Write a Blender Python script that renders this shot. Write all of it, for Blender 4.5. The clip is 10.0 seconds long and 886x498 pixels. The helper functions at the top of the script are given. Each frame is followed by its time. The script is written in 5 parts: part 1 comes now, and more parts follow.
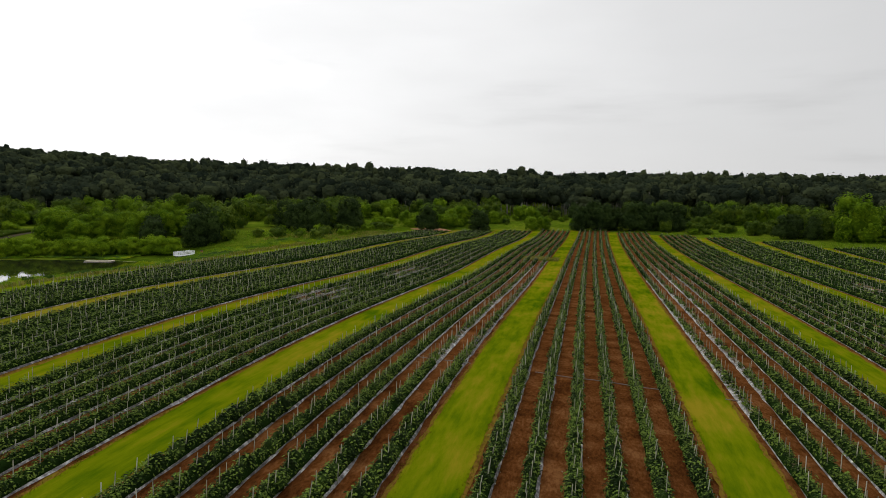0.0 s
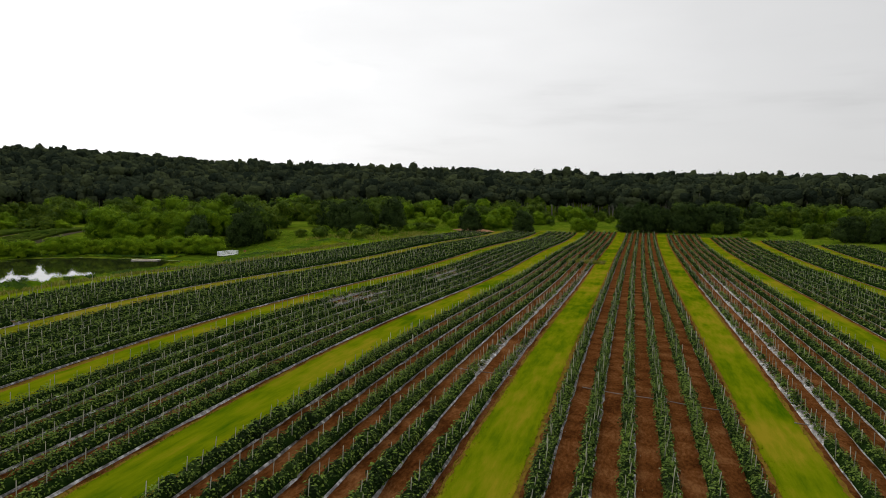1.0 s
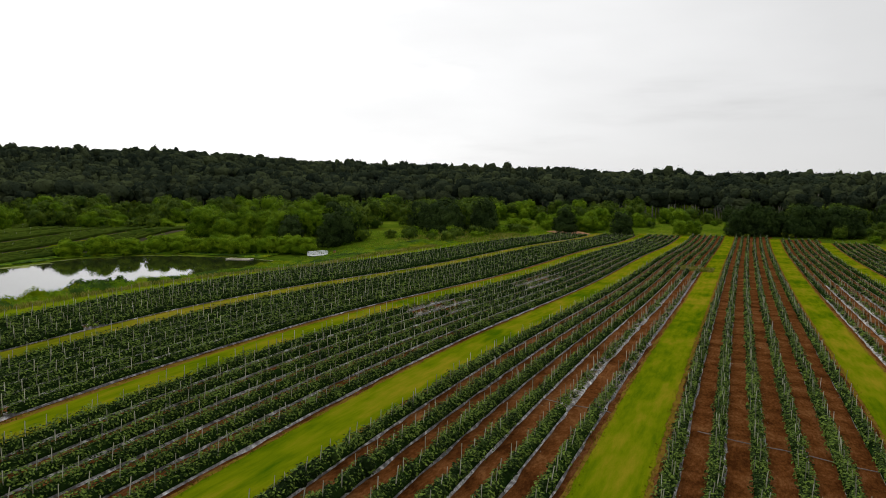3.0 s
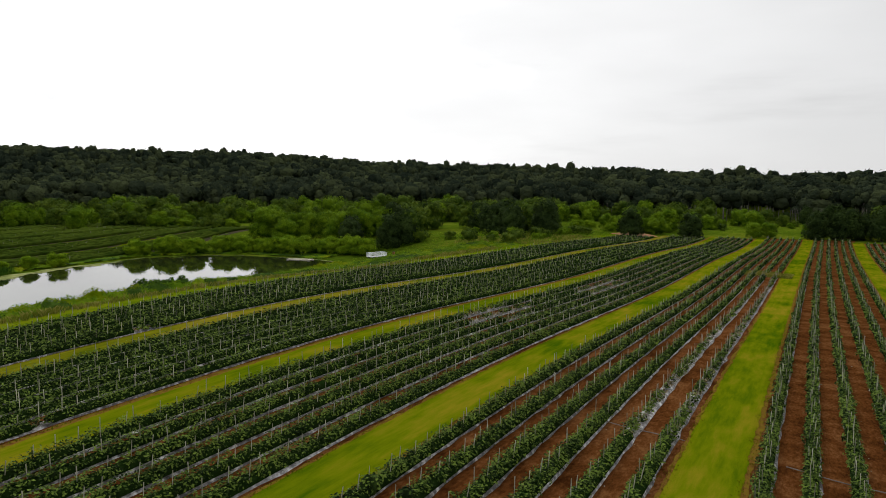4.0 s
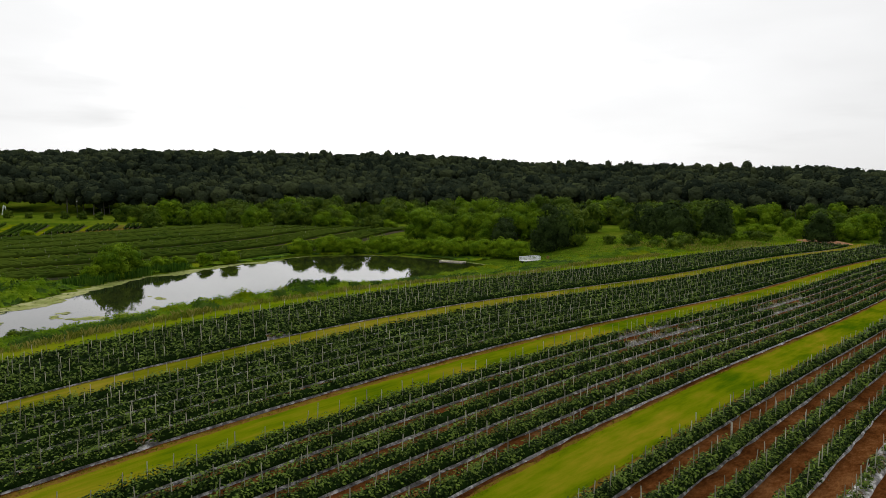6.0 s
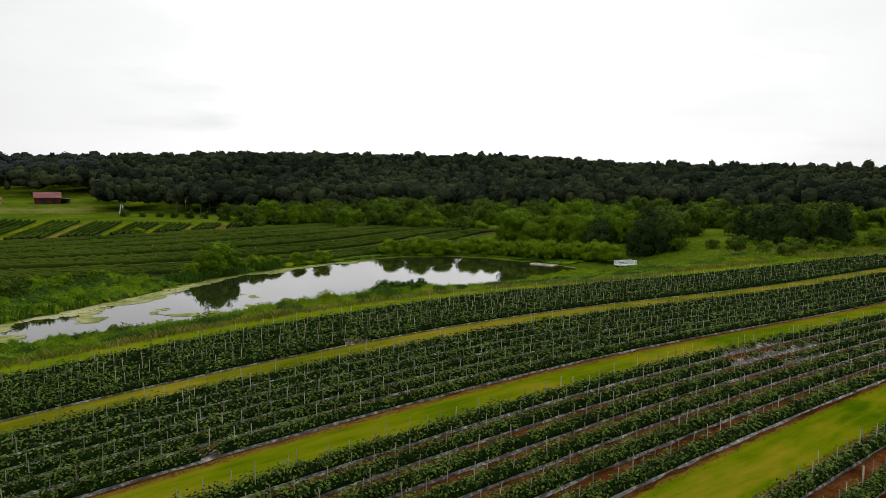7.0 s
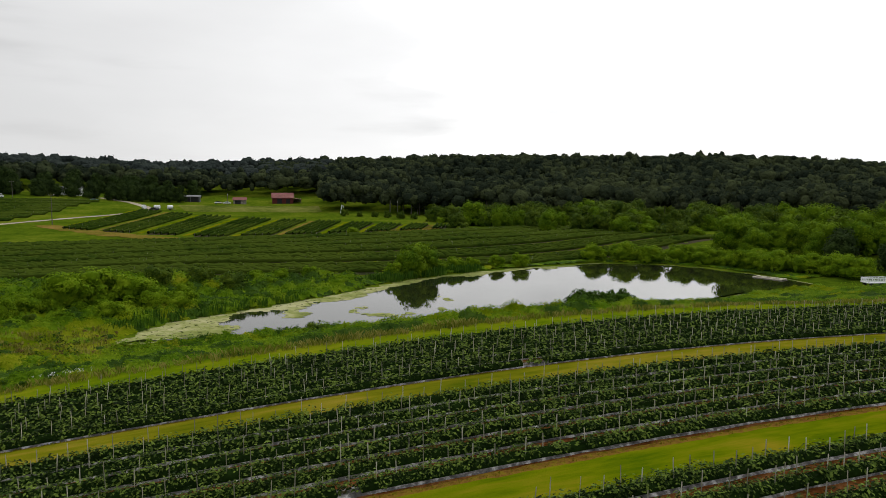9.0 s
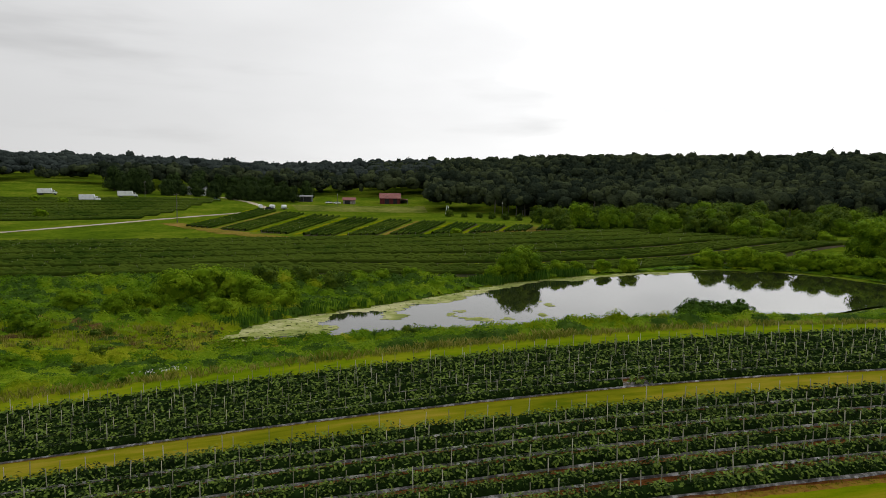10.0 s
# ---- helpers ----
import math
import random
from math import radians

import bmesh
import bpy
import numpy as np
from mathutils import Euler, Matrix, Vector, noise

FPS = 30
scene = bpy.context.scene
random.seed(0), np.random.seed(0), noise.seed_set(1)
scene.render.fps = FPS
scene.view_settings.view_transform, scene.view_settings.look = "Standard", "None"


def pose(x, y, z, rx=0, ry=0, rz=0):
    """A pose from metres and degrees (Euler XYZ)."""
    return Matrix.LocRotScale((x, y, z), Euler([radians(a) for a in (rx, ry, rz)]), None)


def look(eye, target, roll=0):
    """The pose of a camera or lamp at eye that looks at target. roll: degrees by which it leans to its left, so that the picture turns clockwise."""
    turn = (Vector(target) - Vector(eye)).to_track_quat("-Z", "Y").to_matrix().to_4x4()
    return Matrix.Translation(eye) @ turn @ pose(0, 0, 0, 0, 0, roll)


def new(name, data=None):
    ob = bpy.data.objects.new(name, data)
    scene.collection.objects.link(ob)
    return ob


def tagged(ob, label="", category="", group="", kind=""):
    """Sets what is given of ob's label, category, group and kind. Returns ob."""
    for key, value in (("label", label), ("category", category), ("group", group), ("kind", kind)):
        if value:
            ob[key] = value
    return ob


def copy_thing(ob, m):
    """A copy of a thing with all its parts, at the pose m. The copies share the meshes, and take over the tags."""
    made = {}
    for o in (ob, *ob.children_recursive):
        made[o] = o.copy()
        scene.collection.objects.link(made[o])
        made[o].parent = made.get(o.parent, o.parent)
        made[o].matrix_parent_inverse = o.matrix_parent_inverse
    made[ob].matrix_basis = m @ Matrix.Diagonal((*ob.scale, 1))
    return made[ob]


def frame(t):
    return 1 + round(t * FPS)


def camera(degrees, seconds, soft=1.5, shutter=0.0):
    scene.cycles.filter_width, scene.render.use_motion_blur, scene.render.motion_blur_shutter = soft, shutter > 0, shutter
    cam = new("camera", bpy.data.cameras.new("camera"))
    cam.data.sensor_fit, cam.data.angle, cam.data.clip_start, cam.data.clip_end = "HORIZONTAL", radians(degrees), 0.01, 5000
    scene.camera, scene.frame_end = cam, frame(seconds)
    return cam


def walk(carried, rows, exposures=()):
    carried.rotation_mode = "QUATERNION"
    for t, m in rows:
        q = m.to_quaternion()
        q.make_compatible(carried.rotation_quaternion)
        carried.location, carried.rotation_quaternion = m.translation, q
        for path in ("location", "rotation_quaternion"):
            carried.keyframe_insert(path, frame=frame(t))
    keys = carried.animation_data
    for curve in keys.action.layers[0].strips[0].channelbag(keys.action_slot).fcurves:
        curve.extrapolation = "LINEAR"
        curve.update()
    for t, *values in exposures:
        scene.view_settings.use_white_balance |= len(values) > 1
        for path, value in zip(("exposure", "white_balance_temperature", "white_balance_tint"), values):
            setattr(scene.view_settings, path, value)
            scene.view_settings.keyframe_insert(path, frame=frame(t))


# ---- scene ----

cam = camera(66.0, 10.0, 0.85)
# seconds, x, y, z, yaw, pitch, roll
PATH = [
    (0.0, 0.000, 0.000, 11.468, 12.198, -5.338, 0.380),
    (0.5, -0.175, 1.445, 11.473, 14.039, -5.341, 0.394),
    (1.0, -0.398, 2.917, 11.482, 15.886, -5.343, 0.452),
    (1.5, -0.666, 4.407, 11.496, 17.758, -5.372, 0.468),
    (2.0, -0.977, 5.907, 11.514, 19.648, -5.378, 0.511),
    (2.5, -1.329, 7.409, 11.535, 21.607, -5.399, 0.501),
    (4.0, -2.641, 11.859, 11.608, 28.956, -5.415, 0.450),
    (4.5, -3.169, 13.301, 11.631, 31.988, -5.423, 0.413),
    (5.0, -3.748, 14.712, 11.650, 35.140, -5.418, 0.376),
    (5.5, -4.380, 16.087, 11.666, 38.609, -5.425, 0.345),
    (7.0, -6.625, 19.947, 11.689, 50.075, -5.404, 0.366),
    (7.5, -7.497, 21.131, 11.693, 54.322, -5.405, 0.374),
    (8.0, -8.434, 22.258, 11.697, 58.545, -5.397, 0.390),
    (8.5, -9.436, 23.326, 11.707, 62.950, -5.382, 0.411),
    (9.0, -10.503, 24.332, 11.727, 67.401, -5.364, 0.424),
    (9.5, -11.630, 25.275, 11.764, 71.866, -5.376, 0.476),
    (10.0, -12.815, 26.152, 11.825, 76.346, -5.387, 0.511),
]
walk(cam, [(t, pose(x, y, z, 90 + pitch, -roll, yaw)) for t, x, y, z, yaw, pitch, roll in PATH])

# ---------------------------------------------------------------- light
SUN_YAW, SUN_ELEV = 45.0, 48.0  # heading to the left of the crop rows, height
world = bpy.data.worlds.new("overcast_sky")
scene.world = world
world.use_nodes = True
wn, wl = world.node_tree.nodes, world.node_tree.links
wn.clear()
w_out, w_bg = wn.new("ShaderNodeOutputWorld"), wn.new("ShaderNodeBackground")
w_sky = wn.new("ShaderNodeTexSky")
w_sky.sky_type, w_sky.sun_disc = "NISHITA", False
w_sky.sun_elevation, w_sky.sun_rotation = radians(SUN_ELEV), radians(-SUN_YAW)
w_co = wn.new("ShaderNodeTexCoord")


def sky_noise(stretch, scale, detail):
    """Cloud noise over the sky's directions."""
    mp, nz = wn.new("ShaderNodeMapping"), wn.new("ShaderNodeTexNoise")
    mp.inputs["Scale"].default_value = stretch
    nz.inputs["Scale"].default_value, nz.inputs["Detail"].default_value = scale, detail
    wl.new(w_co.outputs["Generated"], mp.inputs["Vector"])
    wl.new(mp.outputs["Vector"], nz.inputs["Vector"])
    return nz.outputs["Fac"]


def sky_math(kind, a, b, c=0.0):
    nd = wn.new("ShaderNodeMath")
    nd.operation = kind
    for slot, v in zip(nd.inputs, (a, b, c)):
        if isinstance(v, float):
            slot.default_value = v
        else:
            wl.new(v, slot)
    return nd.outputs[0]


w_dot = wn.new("ShaderNodeVectorMath")
w_dot.operation = "DOT_PRODUCT"
w_dot.inputs[1].default_value = (-math.sin(radians(49)) * 0.70, math.cos(radians(49)) * 0.70, 0.22)
wl.new(w_co.outputs["Generated"], w_dot.inputs[0])
w_veil = sky_math("MULTIPLY_ADD", sky_noise((1.0, 1.0, 3.0), 1.3, 2.0), 0.16, w_dot.outputs["Value"])
w_veil = sky_math("MULTIPLY_ADD", sky_noise((1.0, 1.0, 3.5), 4.5, 5.0), 0.12, w_veil)
w_ramp = wn.new("ShaderNodeValToRGB")
for at, grey in ((0.48, 0.72), (0.62, 0.80), (0.74, 0.95), (0.81, 1.06)):
    w_ramp.color_ramp.elements.new(at).color = (grey, grey, grey * 1.004, 1)
w_ramp.color_ramp.elements[0].color = (0.60, 0.61, 0.63, 1)
w_ramp.color_ramp.elements[-1].position, w_ramp.color_ramp.elements[-1].color = 0.93, (1.8, 1.79, 1.76, 1)
wl.new(w_veil, w_ramp.inputs["Fac"])
# the overcast brightens towards the zenith; thin streaks dim it low down
w_sep = wn.new("ShaderNodeSeparateXYZ")
wl.new(w_co.outputs["Generated"], w_sep.inputs[0])
w_up = wn.new("ShaderNodeMapRange")
w_up.interpolation_type = "SMOOTHSTEP"
for name, v in (("From Min", 0.22), ("From Max", 0.85), ("To Min", 1.0), ("To Max", 1.5)):
    w_up.inputs[name].default_value = v
wl.new(w_sep.outputs["Z"], w_up.inputs["Value"])
w_streak = wn.new("ShaderNodeMapRange")
w_streak.interpolation_type = "SMOOTHSTEP"
for name, v in (("From Min", 0.54), ("From Max", 0.80), ("To Min", 1.0), ("To Max", 0.80)):
    w_streak.inputs[name].default_value = v
wl.new(sky_noise((1.0, 1.0, 7.0), 2.2, 5.0), w_streak.inputs["Value"])
w_lit = wn.new("ShaderNodeVectorMath")
w_lit.operation = "SCALE"
wl.new(w_ramp.outputs["Color"], w_lit.inputs[0])
wl.new(sky_math("MULTIPLY", w_up.outputs["Result"], w_streak.outputs["Result"]), w_lit.inputs["Scale"])
w_scale = wn.new("ShaderNodeVectorMath")
w_scale.operation = "SCALE"
w_scale.inputs["Scale"].default_value = 0.03
wl.new(w_sky.outputs["Color"], w_scale.inputs[0])
w_mix = wn.new("ShaderNodeMix")
w_mix.data_type = "RGBA"
w_mix.inputs["Factor"].default_value = 0.92
wl.new(w_scale.outputs["Vector"], w_mix.inputs["A"])
wl.new(w_lit.outputs["Vector"], w_mix.inputs["B"])
wl.new(w_mix.outputs["Result"], w_bg.inputs["Color"])
w_bg.inputs["Strength"].default_value = 1.0
wl.new(w_bg.outputs["Background"], w_out.inputs["Surface"])
sun = new("sun", bpy.data.lights.new("sun", "SUN"))
sun.data.energy, sun.data.angle, sun.data.color = 0.8, radians(14), (1.0, 0.96, 0.9)
sun.matrix_world = look((0, 0, 60), Vector((0, 0, 60)) - Vector((-math.sin(radians(SUN_YAW)) * math.cos(radians(SUN_ELEV)), math.cos(radians(SUN_YAW)) * math.cos(radians(SUN_ELEV)), math.sin(radians(SUN_ELEV)))))


# ---------------------------------------------------------------- materials
def material(name, colours, scale=1.0, rough=0.9, bump=0.0, bump_scale=8.0, metal=0.0, island=0.0, spec=0.3, detail=5.0, translucent=0.0, stretch=(1, 1, 1), big=0.0, span=0.14):
    """Colours mixed by noise at two scales, with per-piece variation and fine relief."""
    m = bpy.data.materials.new(name)
    m.use_nodes = True
    n, l = m.node_tree.nodes, m.node_tree.links
    bsdf = n["Principled BSDF"]
    geo = n.new("ShaderNodeNewGeometry")
    mp = n.new("ShaderNodeMapping")
    mp.inputs["Scale"].default_value = stretch
    l.new(geo.outputs["Position"], mp.inputs["Vector"])
    nz = n.new("ShaderNodeTexNoise")
    nz.inputs["Scale"].default_value, nz.inputs["Detail"].default_value, nz.inputs["Roughness"].default_value = scale, detail, 0.65
    l.new(mp.outputs["Vector"], nz.inputs["Vector"])
    value = nz.outputs["Fac"]
    if big:
        nb = n.new("ShaderNodeTexNoise")
        nb.inputs["Scale"].default_value, nb.inputs["Detail"].default_value = big, 3.0
        l.new(geo.outputs["Position"], nb.inputs["Vector"])
        mm = n.new("ShaderNodeMath")
        mm.operation = "MULTIPLY_ADD"
        mm.inputs[1].default_value = 0.5
        l.new(nb.outputs["Fac"], mm.inputs[0])
        half = n.new("ShaderNodeMath")
        half.operation = "MULTIPLY"
        half.inputs[1].default_value = 0.5
        l.new(value, half.inputs[0])
        l.new(half.outputs[0], mm.inputs[2])
        value = mm.outputs[0]
    if island:
        mi = n.new("ShaderNodeMath")
        mi.operation = "MULTIPLY_ADD"
        mi.inputs[1].default_value = island
        l.new(geo.outputs["Random Per Island"], mi.inputs[0])
        sub = n.new("ShaderNodeMath")
        sub.operation = "SUBTRACT"
        sub.inputs[1].default_value = island / 2
        l.new(value, sub.inputs[0])
        l.new(sub.outputs[0], mi.inputs[2])
        value = mi.outputs[0]
    ramp = n.new("ShaderNodeValToRGB")
    e = ramp.color_ramp.elements
    lo, hi = (0.5 - span, 0.5 + span) if big else (0.3, 0.7)
    for i, c in enumerate(colours):
        at = lo + (hi - lo) * i / max(len(colours) - 1, 1)
        item = e[i] if i < 2 else e.new(at)
        item.position, item.color = at, (*c, 1)
    l.new(value, ramp.inputs["Fac"])
    l.new(ramp.outputs["Color"], bsdf.inputs["Base Color"])
    bsdf.inputs["Roughness"].default_value, bsdf.inputs["Metallic"].default_value = rough, metal
    bsdf.inputs["Specular IOR Level"].default_value = spec
    if bump:
        nb2 = n.new("ShaderNodeTexNoise")
        nb2.inputs["Scale"].default_value, nb2.inputs["Detail"].default_value = bump_scale, 4.0
        l.new(geo.outputs["Position"], nb2.inputs["Vector"])
        bp = n.new("ShaderNodeBump")
        bp.inputs["Strength"].default_value, bp.inputs["Distance"].default_value = 1.0, bump
        l.new(nb2.outputs["Fac"], bp.inputs["Height"])
        l.new(bp.outputs["Normal"], bsdf.inputs["Normal"])
    if translucent:
        tr = n.new("ShaderNodeBsdfTranslucent")
        l.new(ramp.outputs["Color"], tr.inputs["Color"])
        ms = n.new("ShaderNodeMixShader")
        ms.inputs["Fac"].default_value = translucent
        l.new(bsdf.outputs["BSDF"], ms.inputs[1])
        l.new(tr.outputs["BSDF"], ms.inputs[2])
        l.new(ms.outputs["Shader"], n["Material Output"].inputs["Surface"])
    return m


M_WEEDS = material("weedy_ground", [(0.032, 0.062, 0.004), (0.070, 0.110, 0.006), (0.130, 0.150, 0.014)], 0.45, 0.95, 0.25, 1.6, detail=9.0, big=0.05, spec=0.0)
M_SOIL = material("red_clay_soil", [(0.050, 0.017, 0.005), (0.115, 0.041, 0.0115), (0.20, 0.088, 0.031)], 7.0, 0.95, 0.12, 16.0, stretch=(1.0, 0.4, 1.0), detail=10.0, big=0.55, spec=0.0, span=0.13)
M_GRASS = material("mown_grass", [(0.040, 0.084, 0.001), (0.112, 0.140, 0.002), (0.205, 0.165, 0.010)], 0.9, 0.95, 0.03, 12.0, stretch=(1.6, 0.25, 1.0), detail=8.0, big=0.13, spec=0.0)
M_EDGE = material("worn_grass_edge", [(0.105, 0.045, 0.013), (0.165, 0.098, 0.016), (0.150, 0.135, 0.008)], 2.6, 0.95, 0.05, 10.0, detail=8.0, spec=0.0)
M_LANEGRASS = material("seeding_lane_grass", [(0.066, 0.090, 0.003), (0.140, 0.138, 0.006), (0.225, 0.175, 0.02)], 0.9, 0.95, 0.03, 12.0, stretch=(1.6, 0.25, 1.0), detail=8.0, big=0.13, spec=0.0)
M_DRYGRASS = material("dry_verge_grass", [(0.08, 0.085, 0.010), (0.15, 0.12, 0.02), (0.22, 0.14, 0.04)], 1.2, 0.95, 0.05, 8.0, big=0.10, spec=0.0)
M_PASTURE = material("rough_pasture", [(0.0504, 0.075, 0.0105), (0.108, 0.1275, 0.021), (0.18, 0.1725, 0.049)], 0.3, 0.95, 0.1, 2.0, big=0.05, spec=0.0)
M_PALEWOOD = material("bleached_timber", [(0.42, 0.37, 0.27), (0.60, 0.54, 0.42), (0.70, 0.65, 0.54)], 1.2, 0.9, 0.01, 8.0)
M_PLASTIC = material("plastic_mulch", [(0.026, 0.024, 0.022), (0.120, 0.113, 0.105), (0.60, 0.58, 0.55)], 3.2, 0.6, 0.06, 9.0, spec=0.2, stretch=(1.0, 0.8, 1.0), detail=7.0)
M_PALEFILM = material("sun_bleached_mulch", [(0.05, 0.047, 0.044), (0.22, 0.21, 0.20), (0.78, 0.77, 0.74)], 3.2, 0.6, 0.06, 9.0, spec=0.2, stretch=(1.0, 0.8, 1.0), detail=7.0)
M_LEAF = material("pepper_leaf", [(0.008, 0.0175, 0.003), (0.042, 0.076, 0.012), (0.130, 0.190, 0.029)], 0.6, 0.8, island=0.62, spec=0.05, translucent=0.06)
M_FARCROP = material("distant_crop_leaves", [(0.009, 0.021, 0.0028), (0.022, 0.042, 0.005), (0.050, 0.074, 0.009)], 0.3, 0.9, island=0.3, spec=0.0, big=0.03)
M_DRYLEAF = material("dry_leaf", [(0.06, 0.05, 0.02), (0.14, 0.11, 0.05), (0.24, 0.2, 0.11)], 1.5, 0.95, island=0.5, spec=0.1)
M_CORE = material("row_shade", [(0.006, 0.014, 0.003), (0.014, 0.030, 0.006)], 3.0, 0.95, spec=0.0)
M_STAKE = material("weathered_wood_stake", [(0.13, 0.13, 0.088), (0.22, 0.215, 0.155), (0.35, 0.34, 0.26)], 1.5, 0.9, island=0.5, spec=0.05)
M_WATER = material("pond_water", [(0.010, 0.012, 0.006), (0.016, 0.018, 0.008)], 0.05, 0.03, 0.0015, 1.5, spec=0.5)
M_ALGAE = material("algae_scum", [(0.10, 0.13, 0.022), (0.21, 0.235, 0.06), (0.40, 0.385, 0.20)], 0.6, 0.9, 0.01, 8.0, big=0.08, spec=0.1)
M_FOREST = material("forest_leaves", [(0.0155, 0.0225, 0.0145), (0.030, 0.040, 0.0225), (0.055, 0.068, 0.030)], 0.09, 0.95, 2.4, 0.55, island=0.30, spec=0.0, big=0.014)
# leaves of the farthest forest ring, blue-grey from haze mixed into the colour
M_HAZEWOOD = material("hazy_far_forest", [(0.027, 0.035, 0.032), (0.037, 0.047, 0.042), (0.050, 0.062, 0.052)], 0.03, 0.95, 2.4, 0.45, island=0.2, spec=0.0, big=0.01)
M_TREE = material("willow_leaves", [(0.046, 0.100, 0.0035), (0.100, 0.176, 0.0055), (0.178, 0.268, 0.0095)], 0.22, 0.9, 0.25, 2.5, island=0.26, spec=0.05, translucent=0.22)
M_BUSH = material("willow_bush_leaves", [(0.072, 0.140, 0.0045), (0.140, 0.232, 0.007), (0.232, 0.325, 0.013)], 0.3, 0.9, island=0.2, spec=0.04, translucent=0.32)
M_DARKTREE = material("cedar_leaves", [(0.014, 0.0255, 0.007), (0.028, 0.048, 0.0115), (0.050, 0.080, 0.018)], 0.22, 0.9, 0.25, 2.5, island=0.3, spec=0.03, translucent=0.08)
M_MIDTREE = material("hedge_leaves", [(0.02808, 0.059, 0.00484), (0.05928, 0.1003, 0.00726), (0.1092, 0.1549, 0.01089)], 0.18, 0.9, 0.25, 2.5, island=0.3, spec=0.08, translucent=0.15)
M_WEEDLEAF = material("weed_leaves", [(0.036, 0.088, 0.003), (0.096, 0.178, 0.005), (0.205, 0.285, 0.011)], 0.4, 0.9, island=0.16, spec=0.03, translucent=0.25, big=0.085)
M_GRASSWEED = material("pale_meadow_grass", [(0.090, 0.140, 0.003), (0.165, 0.215, 0.007), (0.265, 0.280, 0.018)], 0.5, 0.95, island=0.12, spec=0.0, translucent=0.2, big=0.1)
M_SHRUBLEAF = material("dark_weed_leaves", [(0.018, 0.046, 0.004), (0.036, 0.080, 0.006), (0.070, 0.125, 0.010)], 0.6, 0.9, island=0.2, spec=0.05, translucent=0.15)
M_RUSTWEED = material("rusty_dead_weeds", [(0.05, 0.030, 0.010), (0.10, 0.065, 0.020), (0.15, 0.11, 0.03)], 0.6, 0.95, island=0.4, spec=0.03)
M_REED = material("reed_blades", [(0.02016, 0.0648, 0.0044), (0.04704, 0.1134, 0.0066), (0.084, 0.162, 0.0132)], 0.5, 0.85, island=0.4, spec=0.1)
M_STRAW = material("tall_dry_grass", [(0.10, 0.125, 0.010), (0.19, 0.19, 0.028), (0.31, 0.27, 0.075)], 0.4, 0.95, island=0.4, spec=0.03, translucent=0.3)
M_MARGIN = material("green_margin_grass", [(0.050, 0.096, 0.002), (0.105, 0.150, 0.003), (0.170, 0.180, 0.008)], 0.9, 0.95, 0.03, 12.0, stretch=(1.2, 0.4, 1.0), detail=8.0, big=0.13, spec=0.0)
# soil of the far fields, its colour lowered for shade between crop rows
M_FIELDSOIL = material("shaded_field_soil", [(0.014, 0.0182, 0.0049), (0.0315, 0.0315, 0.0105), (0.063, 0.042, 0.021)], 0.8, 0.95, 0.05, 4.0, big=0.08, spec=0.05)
M_BARK = material("bark", [(0.04, 0.032, 0.022), (0.09, 0.075, 0.055)], 4.0, 0.95, 0.02, 12.0, spec=0.1)
M_PALEBARK = material("pale_bark", [(0.07, 0.065, 0.05), (0.15, 0.14, 0.11)], 2.0, 0.95, 0.02, 9.0, spec=0.1, island=0.5)
M_WHITE = material("white_paint", [(0.65, 0.663, 0.663), (0.806, 0.819, 0.819), (0.85, 0.85, 0.85)], 0.8, 0.5, 0.004, 5.0)
M_GREYMETAL = material("dull_grey_metal", [(0.09, 0.095, 0.10), (0.16, 0.165, 0.17)], 1.5, 0.5, metal=0.4)
M_DARK = material("black_rubber_and_shade", [(0.012, 0.012, 0.013), (0.025, 0.025, 0.026)], 2.0, 0.8)
M_GLASS = material("dark_glass", [(0.015, 0.018, 0.02), (0.025, 0.028, 0.03)], 1.0, 0.08, spec=0.6)
M_REDROOF = material("red_painted_tin", [(0.10, 0.022, 0.018), (0.17, 0.04, 0.033), (0.22, 0.075, 0.06)], 0.6, 0.6, 0.01, 6.0, big=0.2)
M_REDWALL = material("red_barn_boards", [(0.075, 0.014, 0.012), (0.12, 0.022, 0.018)], 1.2, 0.85, 0.01, 6.0)
M_OLDWOOD = material("weathered_boards", [(0.10, 0.085, 0.065), (0.2, 0.18, 0.15), (0.32, 0.29, 0.25)], 1.2, 0.9, 0.01, 8.0)
M_GRAVEL = material("pale_gravel", [(0.2, 0.16, 0.10), (0.32, 0.27, 0.19), (0.42, 0.37, 0.28)], 1.0, 0.95, 0.03, 6.0, big=0.1)
M_CLAY = material("orange_clay_heap", [(0.20, 0.085, 0.03), (0.30, 0.14, 0.055), (0.36, 0.2, 0.1)], 0.8, 0.95, 0.1, 2.0)
M_PIPE = material("grey_pvc", [(0.13, 0.12, 0.11), (0.22, 0.21, 0.19)], 1.5, 0.6)
M_FLOWER = material("white_flower_heads", [(0.5, 0.5, 0.46), (0.7, 0.7, 0.66)], 2.0, 0.9)


# ---------------------------------------------------------------- land
def smooth(a, b, v):
    u = np.clip((np.asarray(v, float) - a) / (b - a), 0, 1)
    return u * u * (3 - 2 * u)


